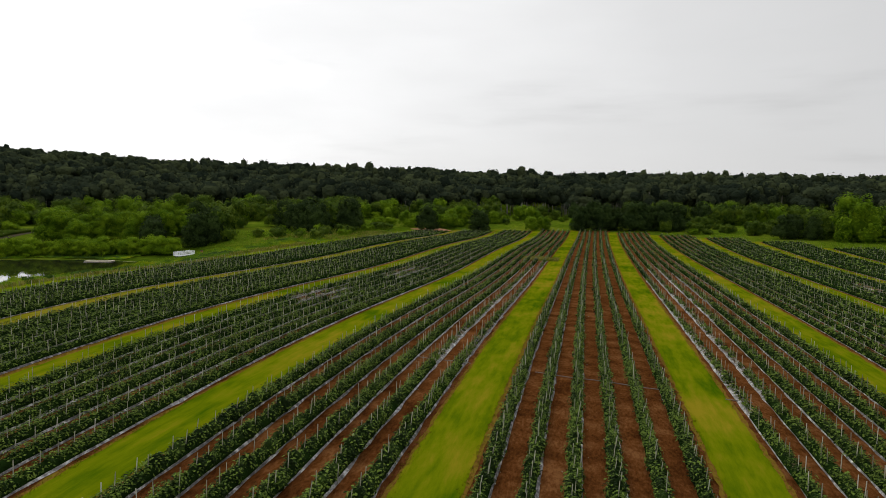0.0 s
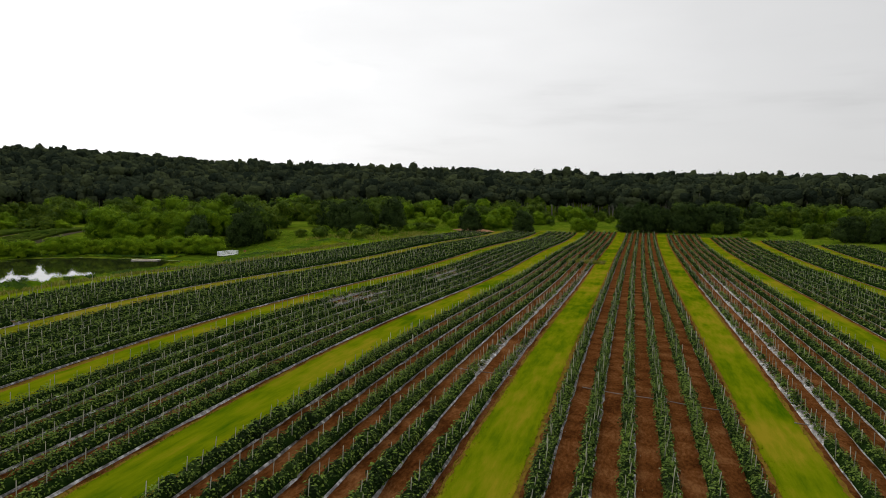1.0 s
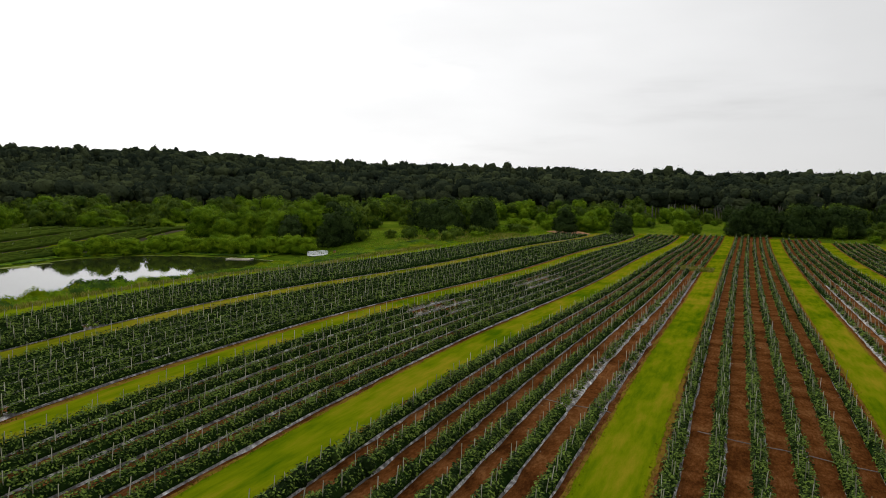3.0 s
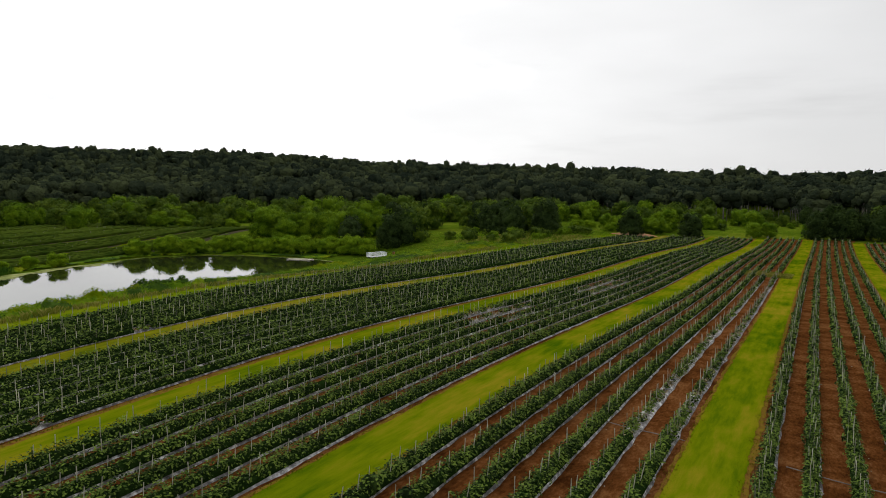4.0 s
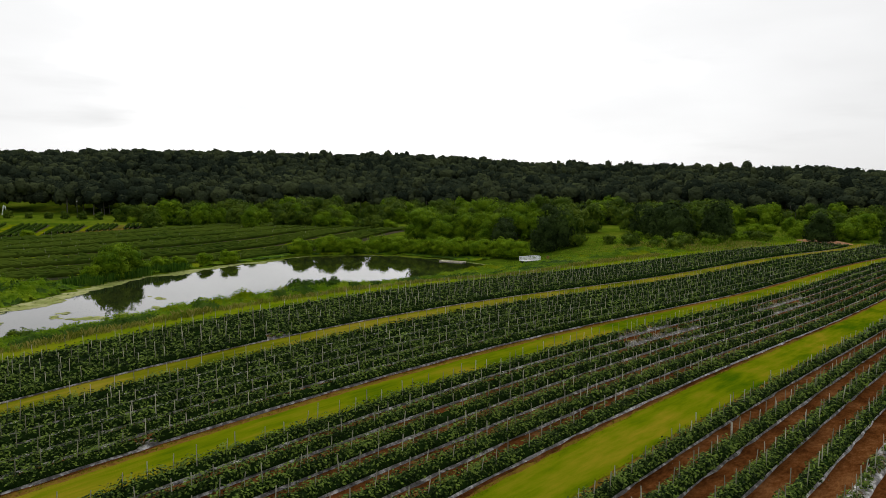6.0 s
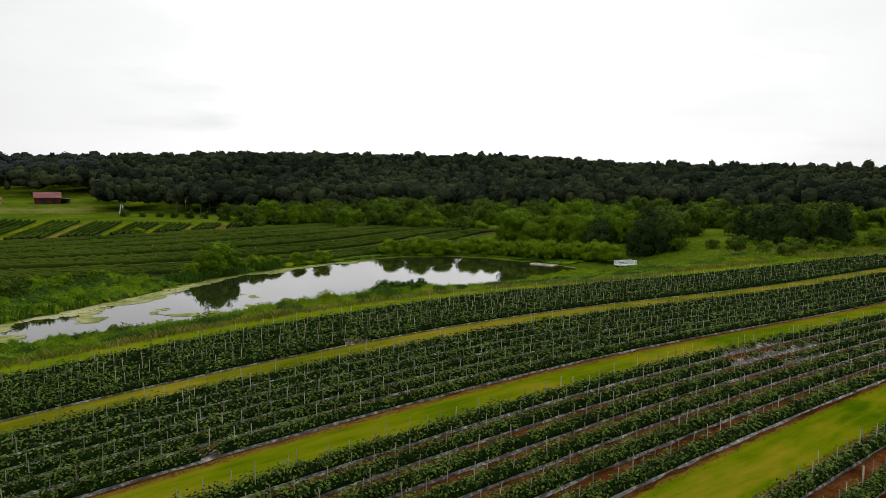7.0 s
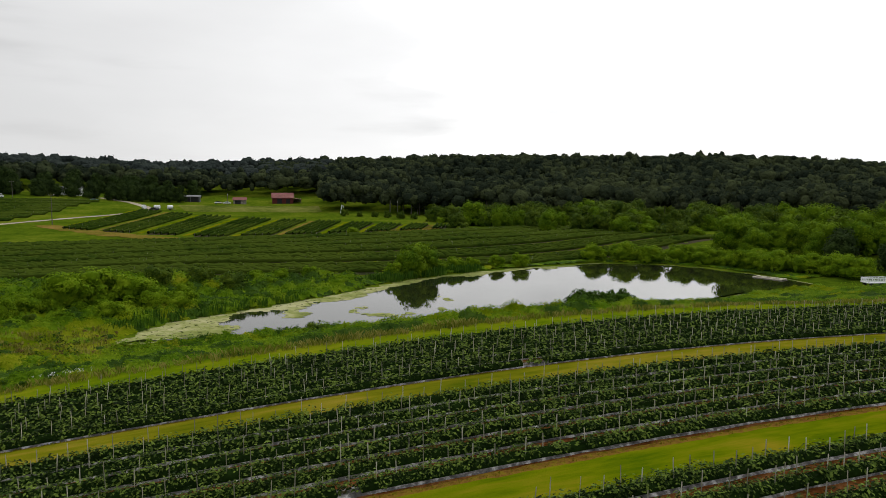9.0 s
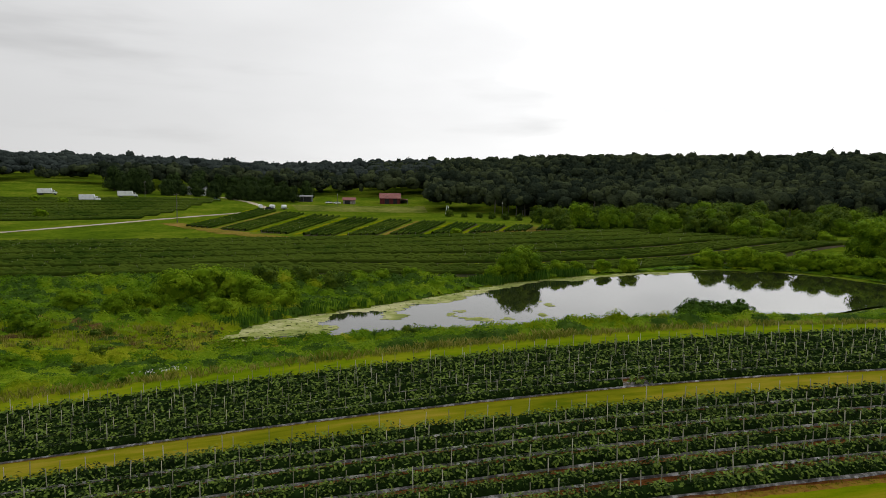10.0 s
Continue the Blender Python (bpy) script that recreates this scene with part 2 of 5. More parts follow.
HUMPS = [(-90, (-0.84, 1.92, 0.67, 0.74, 0.10, -0.01)), (-50, (-0.72, 3.05, 0.62, 1.25, -0.61, -0.09)), (-15, (2.73, 0.98, -0.86, 0.06, -1.20, -0.16)),
         (20, (0.27, 0.62, 1.18, -0.16, -0.68, -0.13)), (55, (-0.16, 0.38, 0.14, -0.52, -0.18, -0.04))]
HUMP_Y = (0, 50, 100, 160, 230, 310)
POND = np.array([(-99, 19), (-103, 20), (-111, 25), (-118, 38), (-128, 54), (-141, 72), (-148, 90), (-152, 110), (-153, 127), (-146, 139), (-136, 145), (-120, 147), (-106, 146), (-103, 122), (-95.5, 100), (-98.5, 84), (-99.5, 60), (-99, 35)], float)
WATER_Z = -7.7


def pond_distance(x, y):
    """Metres to the pond's edge, positive inside."""
    x, y = np.asarray(x, float), np.asarray(y, float)
    best, inside = np.full(x.shape, 1e9), np.zeros(x.shape, bool)
    for (ax, ay), (bx, by) in zip(POND, np.roll(POND, -1, 0)):
        dx, dy = bx - ax, by - ay
        u = np.clip(((x - ax) * dx + (y - ay) * dy) / (dx * dx + dy * dy), 0, 1)
        best = np.minimum(best, np.hypot(x - ax - u * dx, y - ay - u * dy))
        cross = ((ay > y) != (by > y)) & (x < (bx - ax) * (y - ay) / (by - ay + 1e-12) + ax)
        inside ^= cross
    return np.where(inside, best, -best)


def polar(x, y):
    dx, dy = np.asarray(x, float) + 8, np.asarray(y, float) - 20
    return np.hypot(dx, dy), np.degrees(np.arctan2(-dx, dy))


RIDGE_YAW = (-60, -21, 0, 10, 21, 34, 45, 66, 74, 82, 90, 100, 112, 150)
RIDGE_Z = (5, 4.5, 6, 8, 12, 17.5, 28.5, 29, 25, 24, 23, 29, 31, 20)
RIDGE_R = (520, 520, 520, 540, 600, 680, 760, 780, 800, 900, 1000, 1000, 1000, 1000)


def land(x, y):
    x, y = np.asarray(x, float), np.asarray(y, float)
    yc = np.clip(y, -60, 300)
    z = -5.465 - 0.00042 * np.clip(x, -300, 300) + 0.00567 * yc
    for cx, ws in HUMPS:
        for cy, w in zip(HUMP_Y, ws):
            z = z + w * np.exp(-((x - cx) / 42) ** 2 - ((y - cy) / 60) ** 2)
    r, a = polar(x, y)
    z = z + 9.5 * smooth(230, 560, r) * smooth(76, 102, a) * (1 - smooth(130, 160, a))
    d = pond_distance(x, y)
    margin = np.interp(x, (-114, -96), (48.0, 36.5))
    z = np.where(d < 0, WATER_Z + 0.15 + (z - WATER_Z - 0.15) * smooth(0, 1, -d / margin), WATER_Z + 0.15 - 0.3 * np.minimum(d, 5))
    s = smooth(0, 1, (r - 330) / (np.interp(a, RIDGE_YAW, RIDGE_R) - 330))
    z = z * (1 - s) + np.interp(a, RIDGE_YAW, RIDGE_Z) * s
    return z


def mesh_of(name, verts, faces, mat, smooth_shade=False):
    me = bpy.data.meshes.new(name)
    verts, faces = np.asarray(verts, np.float32), np.asarray(faces, np.int32)
    k = faces.shape[1]
    me.vertices.add(len(verts))
    me.vertices.foreach_set("co", verts.ravel())
    me.loops.add(faces.size)
    me.loops.foreach_set("vertex_index", faces.ravel())
    me.polygons.add(len(faces))
    me.polygons.foreach_set("loop_start", np.arange(0, faces.size, k, dtype=np.int32))
    me.polygons.foreach_set("loop_total", np.full(len(faces), k, np.int32))
    if smooth_shade:
        me.polygons.foreach_set("use_smooth", np.ones(len(faces), bool))
    me.update(calc_edges=True)
    if mat:
        me.materials.append(mat)
    return me


def grid_faces(nu, nv):
    i, j = np.meshgrid(np.arange(nu - 1), np.arange(nv - 1), indexing="ij")
    a = (i * nv + j).ravel()
    return np.stack([a, a + nv, a + nv + 1, a + 1], 1)


def child(name, me, parent, label=""):
    ob = new(name, me)
    ob.parent = parent
    return tagged(ob, label) if label else ob


def spread(lo, hi, step, out, grow=1.09):
    inner = np.arange(lo, hi + step / 2, step)
    up, v, s = [], hi, step
    while v < out:
        s *= grow
        v += s
        up.append(v)
    down, v, s = [], lo, step
    while v > -out:
        s *= grow
        v -= s
        down.append(v)
    return np.concatenate([down[::-1], inner, up])


gx, gy = spread(-200, 84, 3.0, 4200, 1.12), spread(-40, 300, 3.2, 4200, 1.12)
GX, GY = np.meshgrid(gx, gy, indexing="ij")
ground = tagged(new("ground", mesh_of("ground", np.stack([GX, GY, land(GX, GY)], -1).reshape(-1, 3), grid_faces(len(gx), len(gy)), M_WEEDS, True)),
                "rolling green weedy farmland reaching the wooded hills", "ground", kind="structure")

# ---------------------------------------------------------------- pond
ring = []
for (ax, ay), (bx, by) in zip(POND, np.roll(POND, -1, 0)):
    for u in np.linspace(0, 1, 8, endpoint=False):
        ring.append((ax + (bx - ax) * u, ay + (by - ay) * u))
bm = bmesh.new()
bm.faces.new([bm.verts.new((x + (1.5 if x > -99 else -1.5), y, WATER_Z)) for x, y in ring])
bmesh.ops.triangulate(bm, faces=bm.faces[:])
pm = bpy.data.meshes.new("water")
bm.to_mesh(pm)
bm.free()
pm.materials.append(M_WATER)
tagged(new("water", pm), "still dark farm pond mirroring the overcast sky", "pond", kind="structure")

# ---------------------------------------------------------------- crop field
PITCH, FIRST, SPACING = 13.69, -5.92, 1.82
BED_END = {-4: 236, -3: 246, -2: 254, -1: 260, 0: 263, 1: 255, 2: 244, 3: 234, 4: 220, 5: 200}
BED_START = -14.0


def bend(y):
    u = np.asarray(y, float) / 100
    return -1.36 * u + 0.72 * u ** 2 - 0.06 * u ** 3


def strip(x0, x1, y0, y1, lift, cols, step=2.0, ragged=0.0, rng=None):
    ys = np.arange(y0, y1 + step / 2, step)
    us = np.linspace(0, 1, cols)
    left = x0 + (rng.normal(0, ragged, len(ys)) if ragged else 0) + bend(ys)
    right = x1 + (rng.normal(0, ragged, len(ys)) if ragged else 0) + bend(ys)
    X = left[:, None] + (right - left)[:, None] * us[None]
    Y = np.repeat(ys[:, None], cols, 1)
    return np.stack([X, Y, land(X, Y) + lift], -1).reshape(-1, 3), grid_faces(len(ys), cols)[:, ::-1]


rng = np.random.default_rng(5)
for k, end in BED_END.items():
    mid = FIRST + PITCH * (k + 0.5)
    v, f = strip(mid - 6.1, mid + 6.1, BED_START, end + 2, 0.05, 9, 2.0)
    tagged(new("bed_soil", mesh_of("bed_soil", v, f, M_SOIL, True)), "bare reddish clay soil between crop rows", "soil", kind="structure")
for k in range(-3, 6):
    c = FIRST + PITCH * k
    half = 1.42 if k >= -2 else 1.65
    v, f = strip(c - half + (0.3 if k == -2 else 0), c + half + (0.15 if k == -2 else 0), BED_START, (max(BED_END[k - 1], BED_END[k]) if k < 1 else BED_END[k]) + 3, 0.09, 5, 0.5, 0.04, rng)
    e, g = strip(c - half - 0.2, c + half + (0.4 if k == -2 else 0.25), BED_START, (max(BED_END[k - 1], BED_END[k]) if k < 1 else BED_END[k]) + 3, 0.07, 7, 0.8, 0.06, rng)
    tagged(new("grass_edge", mesh_of("grass_edge", e, g, M_EDGE, True)), "worn yellow-brown grass and soil edging the mown strip", "grass", kind="structure")
    tagged(new("grass_strip", mesh_of("grass_strip", v, f, M_LANEGRASS if k == -3 else M_GRASS, True)), "mown yellow-green grass strip between crop beds", "grass", kind="structure")


def ico(level):
    bm = bmesh.new()
    bmesh.ops.create_icosphere(bm, subdivisions=level, radius=1)
    bm.verts.index_update()
    v = np.array([q.co[:] for q in bm.verts])
    f = np.array([[q.index for q in p.verts] for p in bm.faces])
    bm.free()
    return v, f


def leaves(px, py, pz, n, spread_r, height, size, rng):
    """Folded leaf quads in domes round the given plants."""
    N = len(px)
    tot = N * n
    who = np.repeat(np.arange(N), n)
    ang = rng.uniform(0, 2 * np.pi, tot)
    el = np.arcsin(rng.uniform(0.05, 1, tot))
    rad = rng.uniform(0.60, 1.08, tot)
    ox, oy, oz = np.cos(ang) * np.cos(el), np.sin(ang) * np.cos(el), np.sin(el)
    R, H = spread_r[who], height[who]
    c = np.stack([px[who] + ox * R * rad, py[who] + oy * R * rad, pz[who] + 0.12 + oz * H * rad], 1)
    nrm = np.stack([ox * 0.62, oy * 0.62, oz + 0.45], 1) + rng.normal(0, 0.24, (tot, 3))
    nrm /= np.linalg.norm(nrm, axis=1)[:, None]
    t = np.cross(nrm, rng.normal(0, 1, (tot, 3)))
    t /= np.linalg.norm(t, axis=1)[:, None] + 1e-9
    b = np.cross(nrm, t)
    s = size * rng.uniform(0.7, 1.3, tot)[:, None]
    V = np.stack([c - t * s, c + b * s * 0.56 - nrm * s * 0.12, c + t * s - nrm * s * 0.42, c - b * s * 0.56 - nrm * s * 0.12], 1)
    return V.reshape(-1, 3), np.arange(tot * 4).reshape(-1, 4)


def join(parts):
    V, F, o = [], [], 0
    for v, f in parts:
        V.append(v)
        F.append(f + o)
        o += len(v)
    return np.concatenate(V), np.concatenate(F)


def sticks(x, y, z, h, w, rng):
    """Square stakes with a slight lean."""
    N = len(x)
    lean = rng.normal(0, 0.035, (N, 2)) * h[:, None]
    q = np.array([(-1, -1), (1, -1), (1, 1), (-1, 1)]) * w / 2
    lo = np.stack([x[:, None] + q[None, :, 0], y[:, None] + q[None, :, 1], np.repeat(z[:, None] - 0.1, 4, 1)], -1)
    hi = np.stack([x[:, None] + lean[:, :1] + q[None, :, 0], y[:, None] + lean[:, 1:] + q[None, :, 1], np.repeat((z + h)[:, None], 4, 1)], -1)
    V = np.concatenate([lo, hi], 1).reshape(-1, 3)
    f = np.array([(0, 1, 5, 4), (1, 2, 6, 5), (2, 3, 7, 6), (3, 0, 4, 7), (4, 5, 6, 7)])
    return V, (f[None] + np.arange(N)[:, None, None] * 8).reshape(-1, 4)


def vigour(x, y):
    """How full the row is, 0 bare to 1."""
    g = np.ones_like(x)
    for cx, cy, sx, sy, w in ((-9.5, 52, 2.0, 10, 0.75), (-10.0, 75, 2.5, 14, 0.7), (10.3, 60, 1.6, 24, 0.8), (12.5, 105, 4.0, 38, 0.72), (-9.5, 98, 2.4, 26, 0.45), (-30, 72, 2.5, 8, 0.85), (-29, 105, 4, 14, 0.6), (-8, 120, 3, 20, 0.8),
                              (-9.5, 146, 4.0, 4, 1.2), (-36.5, 30.5, 0.9, 0.7, 0.7), (-49.5, 46.5, 0.8, 1.0, 1.0), (42, 112, 2.5, 12, 0.7)):
        g = g - w * np.exp(-((x - cx) / sx) ** 2 - ((y - cy) / sy) ** 2)
    return np.clip(g, 0, 1)


PLANTS = []
for sd in range(8):
    r8 = np.random.default_rng(70 + sd)
    v, f = leaves(np.zeros(1), np.zeros(1), np.zeros(1), 132, np.array([0.41]), np.array([0.56]), 0.070, r8)
    ring = np.linspace(0, 2 * np.pi, 9)
    hv = np.stack([np.stack([np.cos(ring) * w, np.sin(ring) * w, np.full(9, z)], -1) for w, z in ((0.26, 0.0), (0.29, 0.26), (0.20, 0.46), (0.05, 0.60))])
    PLANTS.append(mesh_of("plant", *join([(v, f), (hv.reshape(-1, 3), grid_faces(4, 9)[:, ::-1])]), M_LEAF))
v, f = sticks(np.zeros(1), np.zeros(1), np.zeros(1), np.array([0.96]), 0.028, np.random.default_rng(3))
STAKE = mesh_of("stake", v, f, M_STAKE)


def crop_row(rx, y0, y1, rng, bed, film, gap=0.38, label="long row of staked dark green pepper plants on plastic mulch"):
    """One row of the field: film-covered bed, plants and stakes."""
    at = lambda y: rx + bend(y)
    row = new("crop_row")
    row.location = (float(at(y0)), y0, float(land(at(y0), y0)))
    tagged(row, label, "crop row", "crop rows of the field")
    org = np.array(row.location)
    ys = np.arange(y0, y1, 1.3)
    wide = 0.31 if bed == 0 else 0.32 if bed > 0 else 0.37 if bed == -1 else 0.43
    prof = np.array([(-wide, 0.05), (-wide * 0.8, 0.15), (0, 0.18), (wide * 0.8, 0.15), (wide, 0.05)])
    w = 1 + rng.normal(0, 0.09, (len(ys), 5))
    X = at(ys)[:, None] + prof[None, :, 0] * w + rng.normal(0, 0.025, (len(ys), 1))
    Y = np.repeat(ys[:, None], 5, 1)
    Z = land(X, Y) + prof[None, :, 1]
    child("mulch_film", mesh_of("mulch_film", np.stack([X, Y, Z], -1).reshape(-1, 3) - org, grid_faces(len(ys), 5)[:, ::-1], film, True), row, "grey dusty plastic mulch film" if film is M_PLASTIC else "torn whitish plastic mulch film")
    py = np.arange(y0 + 0.4, y1 - 0.5, gap)
    py = py + rng.normal(0, 0.06, len(py))
    side = -0.08 if bed == 0 else 0.0
    px = at(py) + rng.normal(0, 0.05, len(py)) + side
    full = vigour(px, py)
    keep = rng.uniform(0, 1, len(py)) < full * 0.985 + 0.005
    dry = ~keep & (full < 0.8) & (rng.uniform(0, 1, len(py)) < 0.75)
    swell = 1 + 0.10 * np.sin(py * 0.31 + rx * 1.7) * np.sin(py * 0.083 + rx) + rng.normal(0, 0.13, len(py))
    swell = swell * (0.72 + 0.28 * full)
    if dry.any():
        v, f = leaves(px[dry], py[dry], land(px[dry], py[dry]) + 0.05, 12, 0.32 * swell[dry], 0.35 * swell[dry], 0.10, rng)
        tagged(child("dry_growth", mesh_of("dry_growth", v - org, f, M_DRYLEAF), row, "withered tan plants"), kind="stuff")
    px, py, swell = px[keep], py[keep], swell[keep]
    pz = land(px, py) + 0.12
    single = (py > 24) & (py < 33.5) if bed in (-1, 0) else np.zeros(len(py), bool)
    for a, b, c, k in zip(px[single], py[single], pz[single], swell[single]):
        ob = child("plant", PLANTS[rng.integers(8)], row)
        ob.matrix_basis = Matrix.Translation(Vector((a, b, c)) - Vector(org)) @ pose(0, 0, 0, 0, 0, rng.uniform(0, 360)) @ Matrix.Diagonal((k, k, k, 1))
    rest = ~single
    px, py, pz, swell = px[rest], py[rest], pz[rest], swell[rest]
    dist = np.minimum(np.hypot(px + 2, py - 8), np.hypot(px + 12, py - 26))
    hidden = py < 21 + 0.25 * px
    dist = np.where(hidden, np.where((px > -32) & (px < 22), 1500, 3000), dist)
    sr, sh = (0.47 if bed < -1 else 0.42 if bed else 0.40) * swell, 0.55 * swell * rng.uniform(0.85, 1.15, len(swell))
    parts = []
    for lo, hi, n, size in ((0, 28, 104, 0.076), (28, 40, 66, 0.096), (40, 56, 38, 0.126), (56, 90, 18, 0.17), (90, 140, 7, 0.25), (140, 999, 3, 0.38), (999, 2000, 9, 0.21), (2000, 9999, 3, 0.36)):
        m = (dist >= lo) & (dist < hi)
        if m.any():
            parts.append(leaves(px[m], py[m], pz[m], n, sr[m], sh[m], size, rng))
    v, f = join(parts)
    tagged(child("foliage", mesh_of("foliage", v - org, f, M_LEAF), row), kind="stuff")
    # near-black arch inside the row paints in the shade between its leaves
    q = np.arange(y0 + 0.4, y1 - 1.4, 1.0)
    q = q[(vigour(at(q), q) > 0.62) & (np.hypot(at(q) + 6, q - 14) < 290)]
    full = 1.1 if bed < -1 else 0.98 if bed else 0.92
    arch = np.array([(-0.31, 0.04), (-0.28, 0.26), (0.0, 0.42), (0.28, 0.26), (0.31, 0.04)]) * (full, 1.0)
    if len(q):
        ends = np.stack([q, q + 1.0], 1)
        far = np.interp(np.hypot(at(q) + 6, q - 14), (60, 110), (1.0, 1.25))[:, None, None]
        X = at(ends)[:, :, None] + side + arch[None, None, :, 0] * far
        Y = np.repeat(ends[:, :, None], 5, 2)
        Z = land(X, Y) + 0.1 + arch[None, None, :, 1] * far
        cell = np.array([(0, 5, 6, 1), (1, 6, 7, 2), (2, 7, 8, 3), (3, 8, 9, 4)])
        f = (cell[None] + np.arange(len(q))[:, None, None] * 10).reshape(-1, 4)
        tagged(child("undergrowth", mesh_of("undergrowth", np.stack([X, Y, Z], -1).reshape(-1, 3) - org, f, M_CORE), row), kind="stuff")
    sy = np.arange(y0 + 1, y1 - 1, 1.0 if bed == 0 else 1.1)
    sy = sy + rng.normal(0, 0.18, len(sy))
    sx = at(sy) + rng.normal(0, 0.11, len(sy)) + side
    tall = rng.normal(1.08, 0.10, len(sy))
    single = (sy > 22) & (sy < 40) if bed in (-2, -1, 0) else np.zeros(len(sy), bool)
    for a, b, k in zip(sx[single], sy[single], tall[single]):
        ob = child("stake", STAKE, row)
        ob.matrix_basis = Matrix.Translation(Vector((a, b, float(land(a, b)) + 0.12)) - Vector(org)) @ pose(0, 0, 0, rng.normal(0, 2), rng.normal(0, 2), rng.uniform(0, 90)) @ Matrix.Diagonal((1, 1, k, 1))
    m = ~single
    m &= (np.hypot(sx + 6, sy - 14) < 130) | (np.arange(len(sy)) % 2 == 0)
    v, f = sticks(sx[m], sy[m], land(sx[m], sy[m]) + 0.12, tall[m], 0.030, rng)
    tagged(child("stake_line", mesh_of("stake_line", v - org, f, M_STAKE), row, "pale weathered wooden stakes"), kind="stuff")


BLEACHED = {(0, 3), (0, 4), (-1, 3), (-1, 4), (1, 0), (1, 1), (1, 2), (-2, 5)}
for k, end in BED_END.items():
    for i in range(6):
        rx = FIRST + PITCH * (k + 0.5) + (i - 2.5) * SPACING
        rng = np.random.default_rng(1000 + k * 10 + i)
        crop_row(rx, BED_START, end + rng.normal(0, 0.5), rng, k, M_PALEFILM if (k, i) in BLEACHED else M_PLASTIC)


def far_row(pts, rng, label, half=0.47):
    """A crop row of a farther field, along a line of plan points."""
    pts = np.asarray(pts, float)
    seg = np.hypot(*np.diff(pts, axis=0).T)
    run = np.concatenate([[0], np.cumsum(seg)])
    q = np.arange(0.3, run[-1], 0.6) + rng.normal(0, 0.08, len(np.arange(0.3, run[-1], 0.6)))
    px, py = np.interp(q, run, pts[:, 0]), np.interp(q, run, pts[:, 1])
    keep = rng.uniform(0, 1, len(q)) > 0.03
    px, py = px[keep], py[keep]
    pz = land(px, py)
    row = new("crop_row")
    row.location = (px[0], py[0], pz[0])
    org = np.array(row.location)
    tagged(row, label, "crop row", "crop rows beyond the pond")
    d = np.gradient(np.stack([px, py], 1), axis=0)
    d /= np.linalg.norm(d, axis=1)[:, None]
    n2 = np.stack([-d[:, 1], d[:, 0]], 1)
    prof = np.array([(-half * 0.45, 0.02), (-half, 0.68), (0.0, 0.97), (half, 0.68), (half * 0.45, 0.02)])
    k = rng.normal(1, 0.1, (len(px), 5))
    X = px[:, None] + n2[:, :1] * prof[:, 0] * k
    Y = py[:, None] + n2[:, 1:] * prof[:, 0] * k
    Z = pz[:, None] + prof[:, 1] * rng.normal(1, 0.16, (len(px), 5))
    v, f = np.stack([X, Y, Z], -1).reshape(-1, 3), grid_faces(len(px), 5)
    lv, lf = leaves(px, py, pz, 1, np.full(len(px), 0.36), np.full(len(px), 0.65), 0.22, rng)
    v, f = join([(v, f), (lv, lf)])
    tagged(child("foliage", mesh_of("foliage", v - org, f, M_FARCROP), row), kind="stuff")
    sq = slice(None, None, 11)
    v, f = sticks(px[sq] + rng.normal(0, 0.1, len(px[sq])), py[sq], pz[sq], rng.normal(1.1, 0.1, len(px[sq])), 0.05, rng)
    tagged(child("stake_line", mesh_of("stake_line", v - org, f, M_STAKE), row), kind="stuff")


def ribbon(name, pts, half, lift, mat, label, category, rng=None, step=2.0, ragged=0.0):
    """A strip of ground cover along a line of plan points."""
    pts = np.asarray(pts, float)
    run = np.concatenate([[0], np.cumsum(np.hypot(*np.diff(pts, axis=0).T))])
    q = np.arange(0, run[-1] + step / 2, step)
    c = np.stack([np.interp(q, run, pts[:, 0]), np.interp(q, run, pts[:, 1])], 1)
    d = np.gradient(c, axis=0)
    d /= np.linalg.norm(d, axis=1)[:, None] + 1e-9
    n = np.stack([-d[:, 1], d[:, 0]], 1)
    cols = max(3, int(half) + 2)
    u = np.linspace(-1, 1, cols)
    j = 1 + (rng.normal(0, ragged, (len(q), 1)) if ragged else 0)
    X, Y = c[:, :1] + n[:, :1] * u * half * j, c[:, 1:] + n[:, 1:] * u * half * j
    v = np.stack([X, Y, land(X, Y) + lift], -1).reshape(-1, 3)
    return tagged(new(name, mesh_of(name, v, grid_faces(len(q), cols)[:, ::-1], mat, True)), label, category, kind="structure")


# field beyond the pond: rows sweep along its far bank
rng = np.random.default_rng(21)
for bed in range(6):
    for i in range(5):
        off = bed * 13.4 + i * 1.95
        ys = np.arange(-60, 192 - bed * 4, 4.0)
        xs = -149 - off - 0.0009 * (ys - 15) ** 2
        far_row(np.stack([xs, ys], 1), rng, "distant row of dark green crops beyond the pond", 0.52)
    ribbon("bed_soil", np.stack([xs + 4.9, ys], 1), 6.2, 0.07, M_FIELDSOIL, "soil beyond the pond, coloured dark for the shade of the crops", "soil", rng, 4.0)
    ribbon("grass_lane", np.stack([xs - 2.8, ys], 1), 1.2, 0.11, M_GRASS, "thin green grass lane between far crop beds", "grass", rng, 3.0, 0.25)
# upper block: short rows running up the slope, with grass lanes between
def lane_line(y0):
    a = radians(np.interp(y0, (20, 107), (13, 27)))
    x0 = -234 - max(0.0, 40 - y0) * 1.1 - max(0.0, y0 - 80) * 0.3
    ln = np.interp(y0, (33, 61, 75, 93, 107, 121), (112, 86, 72, 46, 36, 24))
    q = np.arange(0, ln, 4.0)
    return np.stack([x0 - np.cos(a) * q, y0 + np.sin(a) * q], 1)


